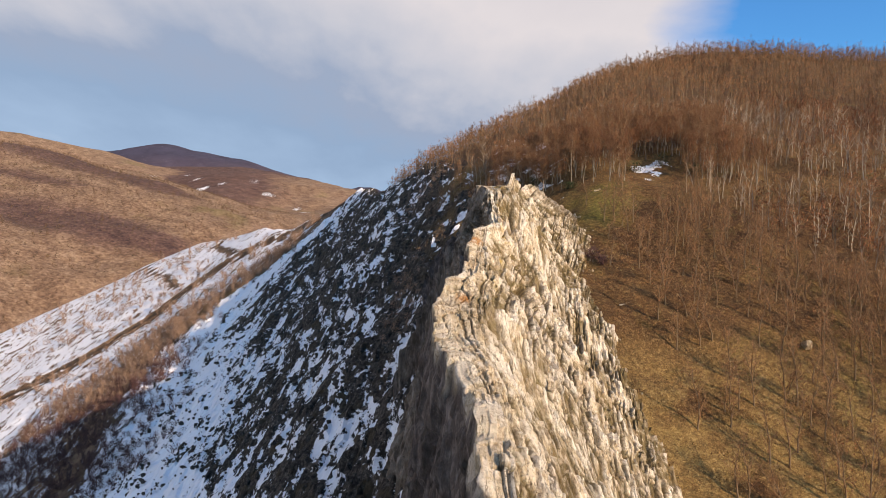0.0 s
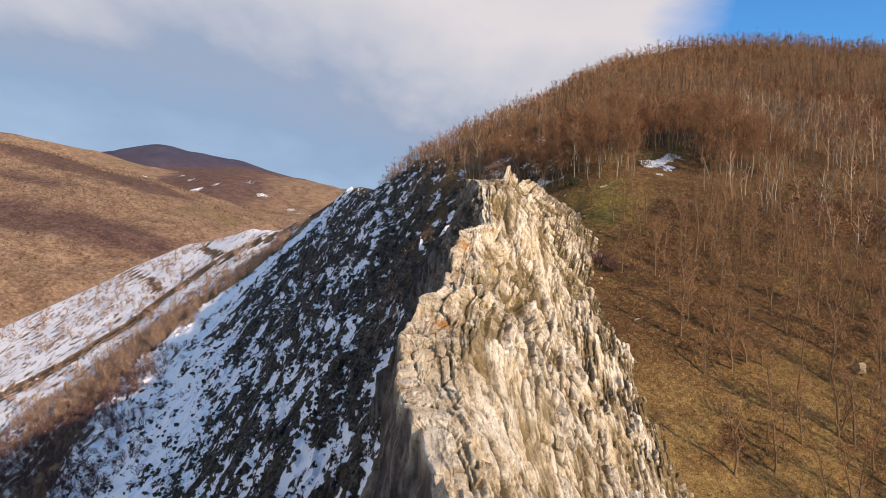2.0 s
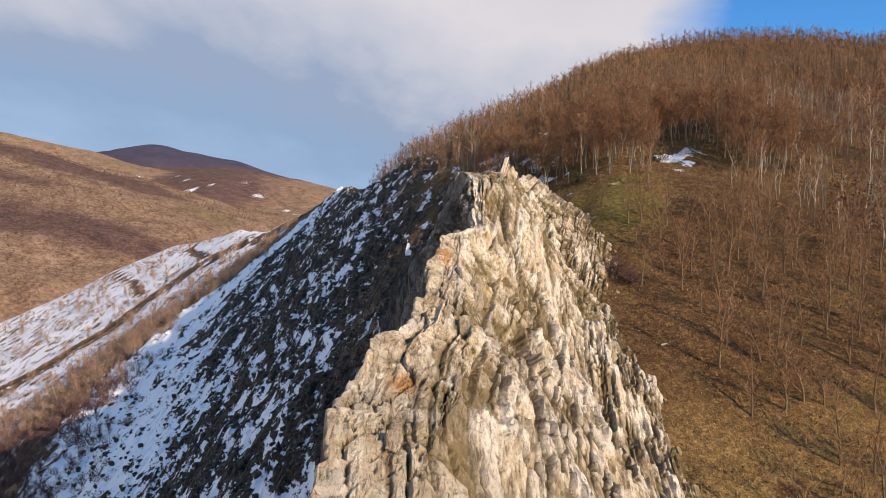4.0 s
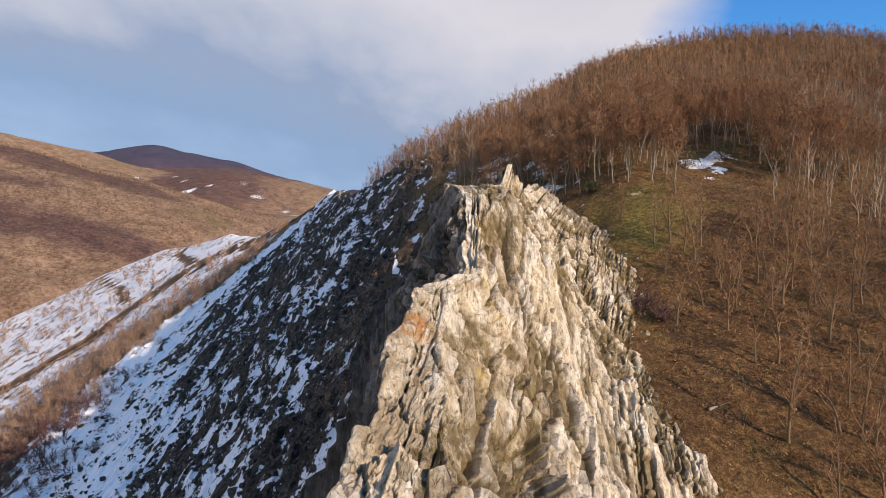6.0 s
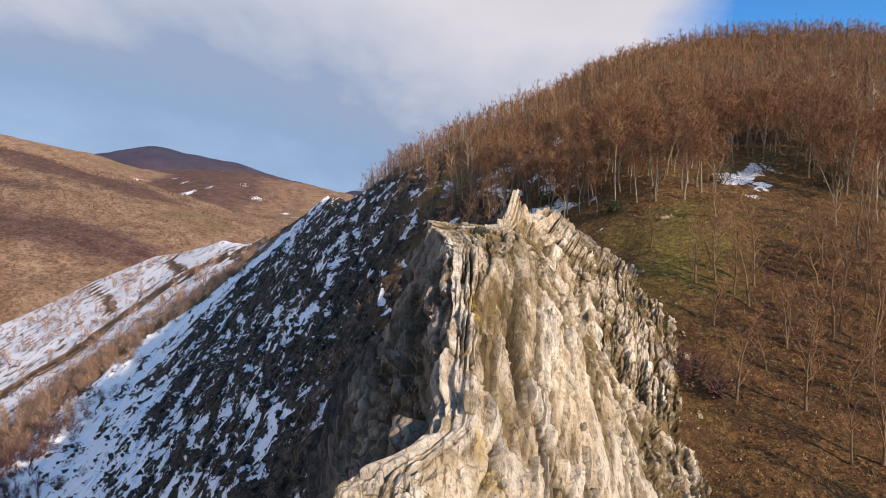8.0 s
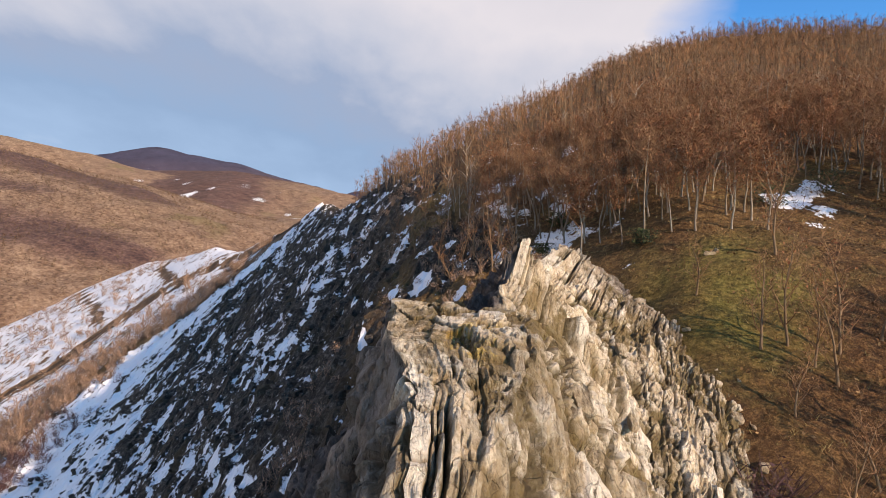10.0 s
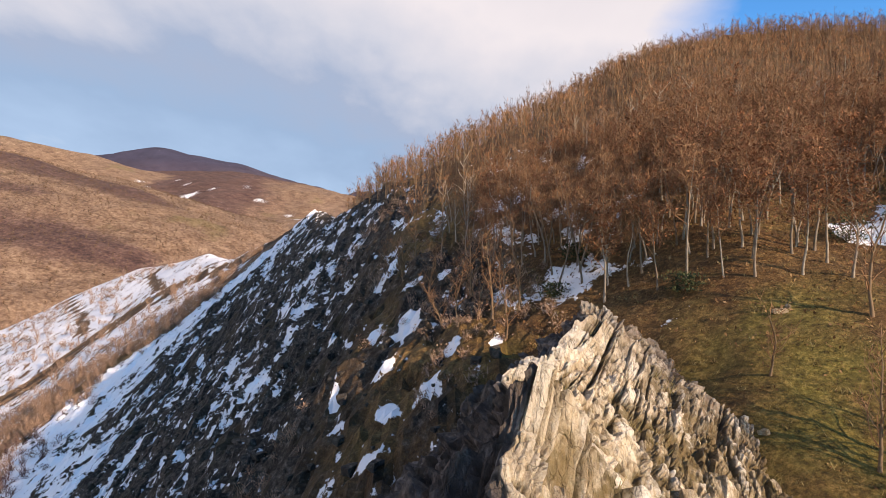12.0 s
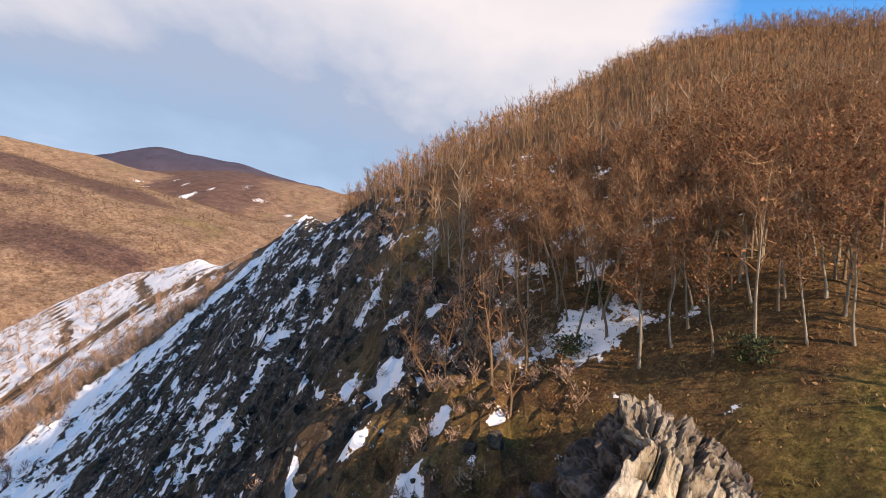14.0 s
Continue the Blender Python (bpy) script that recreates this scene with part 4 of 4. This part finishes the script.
last_y = max(fy[k] for k in order)

SAPS = [(6.6, 103.2), (8.6, 101.4), (9.3, 99.6), (4.6, 112.4), (7.6, 108.3), (10.4, 103.0), (2.2, 118.5), (5.6, 106.0), (9.8, 106.6), (0.2, 127.0), (3.2, 121.0), (7.9, 104.8),
        (18.4, 73.4), (22.1, 66.1), (23.2, 75.5), (24.2, 74.0), (23.0, 77.6), (21.6, 69.5), (27.1, 71.4), (23.7, 64.6), (23.5, 82.6), (18.8, 88.0),
        (28.2, 75.0), (28.8, 80.1), (24.9, 63.7), (20.0, 83.0), (19.6, 79.0)]
first = set()
px, py, r1, r2 = scatter(20.5, 48, 46, 93, 1.75, 720)
sparse = (in_forest(px, py) < 0.6) & (np.hypot((px - 30) / 6, (py - 94) / 8) > 1) & (r1 < 0.26 + 0.032 * (px - 20))
places = [(a, b, (a * 3.7) % 1, (b * 1.9) % 1) for a, b in SAPS] + [(float(px[k]), float(py[k]), float((r1[k] * 7.7) % 1), float(r2[k])) for k in np.nonzero(sparse)[0]]
for a, b, c, d in places[:290]:
    plant(SAPLINGS, a, b, c, d, first)


# ---------- the woods beyond, brush and grass, too many to count ----------
def copies(name, kinds, x, y, z, turn, size, material, label, category):
    """One mesh of many copies of the small meshes in kinds (verts, quads)."""
    all_v, all_q, tint, o = [], [], [], 0
    pick = (hash2(np.arange(len(x)), 7 + 0 * np.arange(len(x)), 77) * 0.999 * len(kinds)).astype(int)
    for k, (v, q) in enumerate(kinds):
        at = np.nonzero(pick == k)[0]
        if not len(at):
            continue
        c, s = np.cos(turn[at])[:, None], np.sin(turn[at])[:, None]
        sz = size[at][:, None]
        vx = (v[None, :, 0] * c - v[None, :, 1] * s) * sz + x[at][:, None]
        vy = (v[None, :, 0] * s + v[None, :, 1] * c) * sz + y[at][:, None]
        vz = v[None, :, 2] * sz + z[at][:, None]
        all_v.append(np.stack([vx, vy, vz], -1).reshape(-1, 3))
        tint.append(np.repeat(hash2(at, 3 + 0 * at, 178), len(v)))
        all_q.append((q[None] + (o + np.arange(len(at)) * len(v))[:, None, None]).reshape(-1, q.shape[1]))
        o += len(at) * len(v)
    me = mesh_of(name, np.concatenate(all_v), np.concatenate(all_q))
    attribute(me, "plant", np.concatenate(tint))
    me.materials.append(material)
    return tagged(new(name, me), label, category, kind="stuff")


def far_oak(seed, height, limbs, twigs, wide, leaves=0, leaf=0.12):
    """A far tree in two meshes: its stem with limbs, and its crown of twigs and withered leaves."""
    rng = random.Random(seed)
    line = bent(rng, (0, 0, -0.4), (rng.gauss(0, 0.05), rng.gauss(0, 0.05), 1), height * 0.95, 4, 0.08, 0.05)
    stem = [tube(line, [0.088, 0.074, 0.058, 0.042, 0.013], 3)]
    crown, tips = [], [line[3], line[4]]
    for m in range(limbs):
        f = 0.30 + 0.62 * (m + rng.random()) / limbs
        k = min(3, int(f * 4))
        base = line[k].lerp(line[k + 1], f * 4 - k)
        turn = m * 2.4 + rng.uniform(-0.5, 0.5)
        way = (math.cos(turn), math.sin(turn), rng.uniform(0.7, 1.7))
        limb = bent(rng, base, way, height * rng.uniform(0.2, 0.36) * (1.25 - 0.6 * f), 2, 0.16, 0.1)
        stem.append(tube(limb, [0.046, 0.032, 0.010], 3))
        tips += [limb[1], limb[2], limb[1].lerp(limb[2], 0.5)]
    for _ in range(twigs):
        p = tips[rng.randrange(len(tips))] + Vector((rng.gauss(0, 0.22), rng.gauss(0, 0.22), rng.gauss(0, 0.22)))
        w = Vector((p.x * 0.4 + rng.gauss(0, 0.5), p.y * 0.4 + rng.gauss(0, 0.5), rng.uniform(0.2, 1.4)))
        crown.append(twig(rng, p, w, rng.uniform(0.4, 0.95), rng.uniform(0.6, 1.5) * wide))
    clumps = [tips[rng.randrange(len(tips))] for _ in range(6)]
    for _ in range(leaves):
        p = clumps[rng.randrange(6)] + Vector((rng.gauss(0, 0.3), rng.gauss(0, 0.3), rng.gauss(0, 0.28)))
        crown.append(leaf_quad(rng, p, rng.uniform(0.6, 1.3) * leaf))
    return gather(stem), gather(crown)


def bush(seed, height, spread, twigs, leaves, wide=0.02, leaf=0.085):
    rng, pieces = random.Random(seed), []
    for _ in range(twigs):
        a = rng.uniform(0, 6.28)
        f = rng.random()
        p = (rng.gauss(0, spread * 0.35) * (0.4 + f), rng.gauss(0, spread * 0.35) * (0.4 + f), height * (0.7 * f - 0.08))
        pieces.append(twig(rng, p, (math.cos(a) * spread * 1.1, math.sin(a) * spread * 1.1, rng.uniform(0.0, 1.3) * height), rng.uniform(0.25, 0.6) * height, rng.uniform(0.6, 1.5) * wide))
    for _ in range(leaves):
        p = (rng.gauss(0, spread * 0.5), rng.gauss(0, spread * 0.5), rng.uniform(0.1, 1.0) * height)
        pieces.append(leaf_quad(rng, p, rng.uniform(0.6, 1.4) * leaf))
    return gather(pieces)


x3, y3, a3, b3 = scatter(27, 84, 8, 62, 2.3, 735)
keep = (x3 > 27 + 0.75 * np.maximum(0, y3 - 36)) & (in_forest(x3, y3) < 0.5) & (a3 < np.interp(y3, [30, 40, 46], [0.12, 0.3, 1.0]))
kinds = [far_oak(590 + k, (6.2, 5.4, 5.0, 6.6)[k], 8, 70, 0.018, (0, 20, 0, 8)[k], 0.10) for k in range(4)]
for name_, material_, part_ in (("woods", WOODS, 1), ("woods_stems", STEM, 0)):
    copies(name_, [k[part_] for k in kinds], x3[keep], y3[keep], land(x3[keep], y3[keep]), a3[keep] * 40, 0.75 + 0.3 * b3[keep], material_, "open stand of leafless young oaks on the grass slope", "woods")

# three belts of the woods: near, middle and the hilltop, each coarser than the one before
BELTS = [((-34, 100, 40, 132), 1.95, 8, 62, 0.021, (4, 64, 16, 96, 8, 40), 0.10),
         ((-34, 150, 132, 190), 2.15, 5, 46, 0.032, (0, 18, 4, 30, 0, 8), 0.13),
         ((-34, 200, 190, 285), 2.2, 2, 40, 0.040, (0, 5, 0, 8, 0, 2), 0.13)]
for (left, right_, low_, high_), gap_, limbs_, twigs_, wide_, leaves_, leaf_ in BELTS:
    x3, y3, a3, b3 = scatter(left, right_, low_, high_, gap_, 740 + int(high_))
    kinds = [far_oak(600 + k, (6.2, 5.4, 6.7, 5.8, 5.0, 7.0)[k], limbs_, twigs_, wide_, leaves_[k], leaf_) for k in range(6)]
    keep = in_forest(x3, y3) > a3 * 0.9 + 0.05
    keep &= ~((y3 < last_y) & (y3 > 92) & (x3 < 46))
    keep &= (a3 * 7.7) % 1 > (0.2 + 0.6 * step01(30, 44, x3) * step01(170, 130, y3)) * step01(0.48, 0.62, vnoise(x3 / 7, y3 / 7, 741))
    x3, y3, a3, b3 = x3[keep], y3[keep], a3[keep], b3[keep]
    size3 = 0.60 + 0.26 * b3 + 0.14 * (b3 > 0.93)
    copies("woods", [k[1] for k in kinds], x3, y3, land(x3, y3), a3 * 40, size3, WOODS, "dense leafless brown oak woods covering the hill", "woods")
    copies("woods_stems", [k[0] for k in kinds], x3, y3, land(x3, y3), a3 * 40, size3, STEM if high_ < 140 else YOUNG_BARK, "pale thin oak stems in the woods on the hill", "woods")

x3, y3, a3, b3 = scatter(-30, 190, 205, 278, 2.3, 758)
keep = in_forest(x3, y3) > 0.5
copies("woods", [bush(694 + k, 2.6, 1.3, 16, 0, 0.045) for k in range(4)], x3[keep], y3[keep], land(x3[keep], y3[keep]), a3[keep] * 40, 0.8 + 0.5 * b3[keep], WOODS, "brown undergrowth of the oak woods on the hilltop", "woods")
leafy = []
for k in range(5):
    rng = random.Random(690 + k)
    clumps = [(rng.gauss(0, 0.8), rng.gauss(0, 0.8), rng.uniform(1.2, 4.2)) for _ in range(7)]
    leafy.append(gather([leaf_quad(rng, tuple(c + rng.gauss(0, 0.36) for c in rng.choice(clumps)), rng.uniform(0.07, 0.14)) for _ in range(110)]))
x3, y3, a3, b3 = scatter(30, 110, 58, 140, 2.4, 755)
keep = (in_forest(x3, y3) > 0.5) & (a3 < 0.7 * step01(0.40, 0.56, vnoise(x3 / 11, y3 / 11, 756)))
copies("woods", leafy, x3[keep], y3[keep], land(x3[keep], y3[keep]), a3[keep] * 40, 0.8 + 0.5 * b3[keep], LEAF, "russet withered leaves held in the oak woods", "woods")

TAN_BUSHES = [bush(620 + k, (2.4, 1.5, 3.2, 1.9)[k], (1.0, 1.2, 0.9, 1.3)[k], 44, 26, 0.04, 0.14) for k in range(4)]
x4, y4, a4, b4 = scatter(-116, -45, 120, 275, 1.4, 760)
sx = x4 - strip(y4)
rag = (sx + 6 * fbm(x4 / 7, y4 / 9, 3, 97)) * 13 / np.interp(y4, [150, 200, 240, 264], [26, 22, 14, 7])
thicket = step01(0.24, 0.46, vnoise(x4 / 4.5, y4 / 5.5, 99))
keep = (a4 < step01(-19, -8, rag) * step01(12, 4, rag) * 0.95 * thicket) & (y4 > 168 + 30 * b4 * 0.3)
copies("tan_brush", TAN_BUSHES, x4[keep], y4[keep], surface(x4[keep], y4[keep]), a4[keep] * 40, 0.7 + 0.7 * b4[keep], TAN, "tan leafless brush in a strip beside the snow", "shrubs")
keep = (a4 < step01(-24, -8, rag) * step01(17, 6, rag) * 0.6) & (y4 <= 200 - 22 * b4)
copies("dark_brush", TAN_BUSHES, x4[keep], y4[keep], surface(x4[keep], y4[keep]), a4[keep] * 40, 0.6 + 0.6 * b4[keep], PLUM, "dark purplish leafless brush on the snowy slope", "shrubs")
x5, y5, a5, b5 = scatter(-230, -70, 200, 350, 4.0, 770)
keep = (a5 < 0.6 * step01(0.40, 0.56, vnoise(x5 / 22, y5 / 22, 78))) & (x5 - strip(y5) < -10)
copies("valley_brush", TAN_BUSHES, x5[keep], y5[keep], land(x5[keep], y5[keep]), a5[keep] * 40, 0.7 + 0.9 * b5[keep], TAN, "russet leafless brush scattered over the snow field", "shrubs")

x5, y5, a5, b5 = scatter(-760, -120, 430, 1130, 6.6, 772)
seen = far_heights(x5, y5)
keep = (np.argmax(np.stack(seen), 0) == 0) & (a5 < 0.75) & (x5 < -0.22 * y5) & (x5 > -0.8 * y5)
hill_bushes = [bush(630 + k, 2.6, 1.3, 3, 5, 0.22, 0.6) for k in range(4)]
copies("hill_brush", hill_bushes, x5[keep], y5[keep], land(x5[keep], y5[keep]), a5[keep] * 40, 0.6 + 0.8 * b5[keep], THICKET, "brown leafless thickets dotted over the far hillside", "shrubs")

# ---------- stones, leaf litter, grass ----------
def stone_shape(seed, long=1.0, flat=0.6):
    """An angular stone: a cube cut off-square, with bevelled corners."""
    rng = random.Random(seed)
    bm = bmesh.new()
    bmesh.ops.create_cube(bm, size=1.0)
    bmesh.ops.bevel(bm, geom=list(bm.edges), offset=0.16, segments=1, affect="EDGES")
    for v in bm.verts:
        v.co.x = v.co.x * 1.0 + rng.gauss(0, 0.10)
        v.co.y = v.co.y * long + rng.gauss(0, 0.13)
        v.co.z = v.co.z * flat + rng.gauss(0, 0.10) + 0.12 * v.co.x * rng.uniform(-1, 1)
    me = bpy.data.meshes.new("stone")
    bm.to_mesh(me)
    bm.free()
    return me


def stone_quads(me):
    """A stone's mesh as arrays of triangles doubled into quads' form."""
    me.calc_loop_triangles()
    v = np.array([tuple(p.co) for p in me.vertices])
    t = np.array([tuple(l.vertices) for l in me.loop_triangles])
    return v, t


def make_dark_stone_material():
    n = Nodes("dark_lichened_stone", 0.9)
    col = n.ramp(n.noise(3.0, 6, 0.75), (0.32, (0.012, 0.010, 0.009)), (0.5, (0.042, 0.037, 0.032)), (0.70, (0.17, 0.155, 0.14)))
    col = n.mix(n.math("MULTIPLY", n.island(), 0.6), col, (0.04, 0.036, 0.026))
    return n.done(col, n.noise(8.0, 5, 0.7), 0.8, 0.08)


DARK_STONE = make_dark_stone_material()
STONES = [stone_quads(stone_shape(800 + k, (1.6, 1.2, 2.0, 1.4)[k], (0.8, 0.7, 0.6, 0.9)[k])) for k in range(4)]
x6, y6, a6, b6 = scatter(-70, 13, 55, 165, 0.95, 780)
sx = x6 - strip(y6)
rel, on = flank_relief(x6, y6)
keep = (a6 < 0.75 * on * step01(-0.3, 0.5, rel) * (1 - 0.6 * step01(-8, -4, x6) * step01(90, 96, y6))) & (x6 < 13)
x6, y6, a6, b6 = x6[keep], y6[keep], a6[keep], b6[keep]
copies("scree_stones", STONES, x6, y6, surface(x6, y6) + 0.02, (a6 * 9 - 3) * 0.25, 0.16 + 0.55 * b6 ** 3, DARK_STONE, "dark angular stones strewn over the shady slope", "stones")

LITTER = make_twig_material("dead_oak_leaves", (0.06, 0.03, 0.014), (0.17, 0.088, 0.036), (0.32, 0.20, 0.10))


def tuft(seed, blades, height, wide):
    rng, pieces = random.Random(seed), []
    for _ in range(blades):
        a = rng.uniform(0, 6.28)
        pieces.append(twig(rng, (rng.gauss(0, 0.08), rng.gauss(0, 0.08), -0.02), (math.cos(a) * 0.7, math.sin(a) * 0.7, 1), height * rng.uniform(0.6, 1.2), wide))
    return gather(pieces)


def litter(seed, count, spread):
    rng = random.Random(seed)
    return gather([leaf_quad(rng, (rng.gauss(0, spread), rng.gauss(0, spread), rng.uniform(0.02, 0.12)), rng.uniform(0.05, 0.10)) for _ in range(count)])


x7, y7, a7, b7 = scatter(10, 60, 44, 112, 0.55, 790)
keep = (land(x7, y7, False) > crag_profile(x7 - crest(y7)[0], y7)[0] - 0.3) & (x7 > 10)
x7, y7, a7, b7 = x7[keep], y7[keep], a7[keep], b7[keep]
green = np.exp(-(((x7 - 18) / 6) ** 2 + ((y7 - 86) / 10) ** 2))
k7 = a7 > 0.25 + 0.6 * green
copies("leaf_litter", [litter(640 + k, 5, 0.3) for k in range(4)], x7[k7], y7[k7], land(x7[k7], y7[k7]), a7[k7] * 50, 0.7 + 0.6 * b7[k7], LITTER, "dead brown oak leaves lying on the grass slope", "leaves")
k7 = (b7 < 0.35) & (x7 < 40)
copies("dry_grass", [tuft(650 + k, 7, 0.22, 0.012) for k in range(4)], x7[k7], y7[k7], land(x7[k7], y7[k7]), a7[k7] * 50, 0.6 + 0.9 * a7[k7], STRAW, "tufts of dry winter grass on the slope", "grass")

# grass and heath tufts in the joints of the crag
d8, y8, a8, b8 = scatter(0.2, 16, 18, 95, 0.42, 800)
x8, y8, h8, bump8, gap8 = crag_point(d8, y8)
keep = (bump8 < -0.30) & (h8 > land(x8, y8) - 0.2) & (a8 < 0.75)
copies("crag_grass", [tuft(660 + k, 9, 0.30, 0.014) for k in range(4)], x8[keep], y8[keep], h8[keep], a8[keep] * 50, 0.6 + 0.8 * b8[keep], STRAW, "dry grass tufts growing in the rock joints", "grass")
d8, y8, a8, b8 = scatter(-1.9, 0.1, 54.5, 63, 0.42, 804)
x8, y8, h8, bump8, gap8 = crag_point(d8, y8)
keep = a8 < 0.55
copies("crag_grass", [tuft(664 + k, 18, 0.20, 0.009) for k in range(4)], x8[keep], y8[keep], h8[keep], a8[keep] * 50, 0.6 + 0.8 * b8[keep], TAN, "brown heath tufts on the shoulder of the crag", "grass")
# low brush on the broken ground where the crag meets the wood
x9, y9, a9, b9 = scatter(-8, 14, 86, 150, 1.3, 810)
keep = (a9 < 0.85 * step01(0.36, 0.56, vnoise(x9 / 6, y9 / 6, 98))) & (x9 < forest_edge(y9) + 2)
copies("tan_brush", [bush(680 + k, (0.9, 1.3, 0.7)[k], 0.6, 40, 20) for k in range(3)], x9[keep], y9[keep], surface(x9[keep], y9[keep]), a9[keep] * 70, 0.6 + 0.7 * b9[keep], TAN, "low tan brush between rocks and snow", "shrubs")

# ---------- loose boulders and bushes ----------
SLABS = []
for k in range(8):
    me = stone_shape(820 + k, (2.4, 1.8, 3.0, 1.5, 2.2, 1.3, 2.7, 1.9)[k], (0.9, 0.7, 0.8, 1.0, 1.2, 0.8, 0.6, 1.1)[k])
    me.materials.append(ROCK)
    SLABS.append(me)
for k, (x, y, size) in enumerate([(33.4, 61.2, 0.9), (17.4, 85.5, 0.34), (21.0, 91.6, 0.34), (21.5, 91.9, 0.25), (17.3, 77.0, 0.45)]):
    b = tagged(new("boulder", SLABS[k % 8]), "pale grey limestone boulder lying on dry grass", "rock", "loose boulders")
    b.matrix_basis = pose(x, y, float(land(np.array([x]), np.array([y]))[0]) + 0.12 * size, 8 * k - 20, 10 - 5 * k, 40 * k) @ Matrix.Diagonal((size * 0.7, size * 0.6, size * 0.8, 1))

for k, (x, y, h, mat, text) in enumerate([(16.6, 75.0, 1.9, PLUM, "dark reddish leafless bush beside the crag"), (17.6, 73.6, 1.3, PLUM, "dark reddish leafless bush beside the crag"),
        (18.3, 96.0, 1.1, GREEN, "low dark juniper bush at the wood's edge"), (28.0, 98.3, 1.7, GREEN, "dark green juniper bush beside a snow patch"), (32.5, 99.6, 1.9, GREEN, "dark green juniper bush beside a snow patch"),
        (36.5, 97.0, 1.8, GREEN, "dark green juniper bush beside a snow patch"), (12.6, 103.0, 1.0, GREEN, "low dark juniper bush at the wood's edge"), (14.6, 106.2, 1.3, GREEN, "low dark juniper bush at the wood's edge")]):
    root = tagged(new("bush"), text, "bush")
    root.matrix_basis = pose(x, y, float(surface(x, y)[0]))
    part("branchwork", bush(840 + k, h, h * 0.7, 60, 0), PLUM if mat is PLUM else TWIG, root)
    part("foliage", bush(860 + k, h, h * 0.8, 160 if mat is PLUM else 40, 30 if mat is PLUM else 500), mat, root)

# slabs standing proud of the crag
slab_d, slab_y, r1, r2 = scatter(0.2, 16, 22, 84, 1.5, 830)
slab_x, slab_y, hh, bb, gg = crag_point(slab_d, slab_y)
foot = hh - land(slab_x, slab_y)
good = np.nonzero((foot > -0.7) & ((r1 < 0.34) | ((foot < 1.4) & (r1 < 0.75 * vnoise(slab_x / 2.5, slab_y / 2.5, 833)))))[0][:295]
for k in good:
    size = 0.2 + 0.45 * r2[k] ** 2
    ob = new("slab", SLABS[int(r1[k] * 8 * 3.7) % 8])
    ob.parent = ridge
    ob.matrix_basis = pose(float(slab_x[k]), float(slab_y[k]), max(float(hh[k]), float(hh[k] - foot[k])) - 0.12 * size, 22 + 20 * (float(r2[k]) - 0.5), 14 + 30 * (float(r1[k]) - 0.3), 10 * (float(r2[k]) - 0.5)) @ Matrix.Diagonal((size * 0.75, size * 0.8, size * 0.8, 1))


# ---------- fallen wood ----------
def fallen_branch(seed, length, thick):
    rng = random.Random(seed)
    line = bent(rng, (0, 0, 0.08), (0, 1, 0.02), length, 6, 0.12)
    pieces = [tube(line, [thick * (1 - 0.13 * k) for k in range(7)], 6)]
    for k in range(5):
        p = line[1 + k]
        pieces.append(tube(bent(rng, p, (rng.choice((-1, 1)) * 0.8, 0.6, rng.uniform(0.1, 0.7)), length * rng.uniform(0.2, 0.4), 3, 0.2), [thick * 0.4, thick * 0.3, thick * 0.2, 0.006], 4))
    return gather(pieces)


for k, (x, y, turn, length, thick) in enumerate([(17.5, 66.0, -60, 2.2, 0.09), (9.9, 102.0, -70, 3.6, 0.07), (11.8, 100.4, 20, 2.6, 0.06), (12.6, 101.8, -100, 3.0, 0.06)]):
    me = mesh_of("fallen_branch", *fallen_branch(900 + k, length, thick), True)
    me.materials.append(STEM)
    b = tagged(new("fallen_branch", me), "bleached dead oak branch lying on the ground", "branch", "fallen branches")
    b.matrix_basis = pose(x, y, float(surface(x, y)[0]) + 0.05, 8, 0, turn)
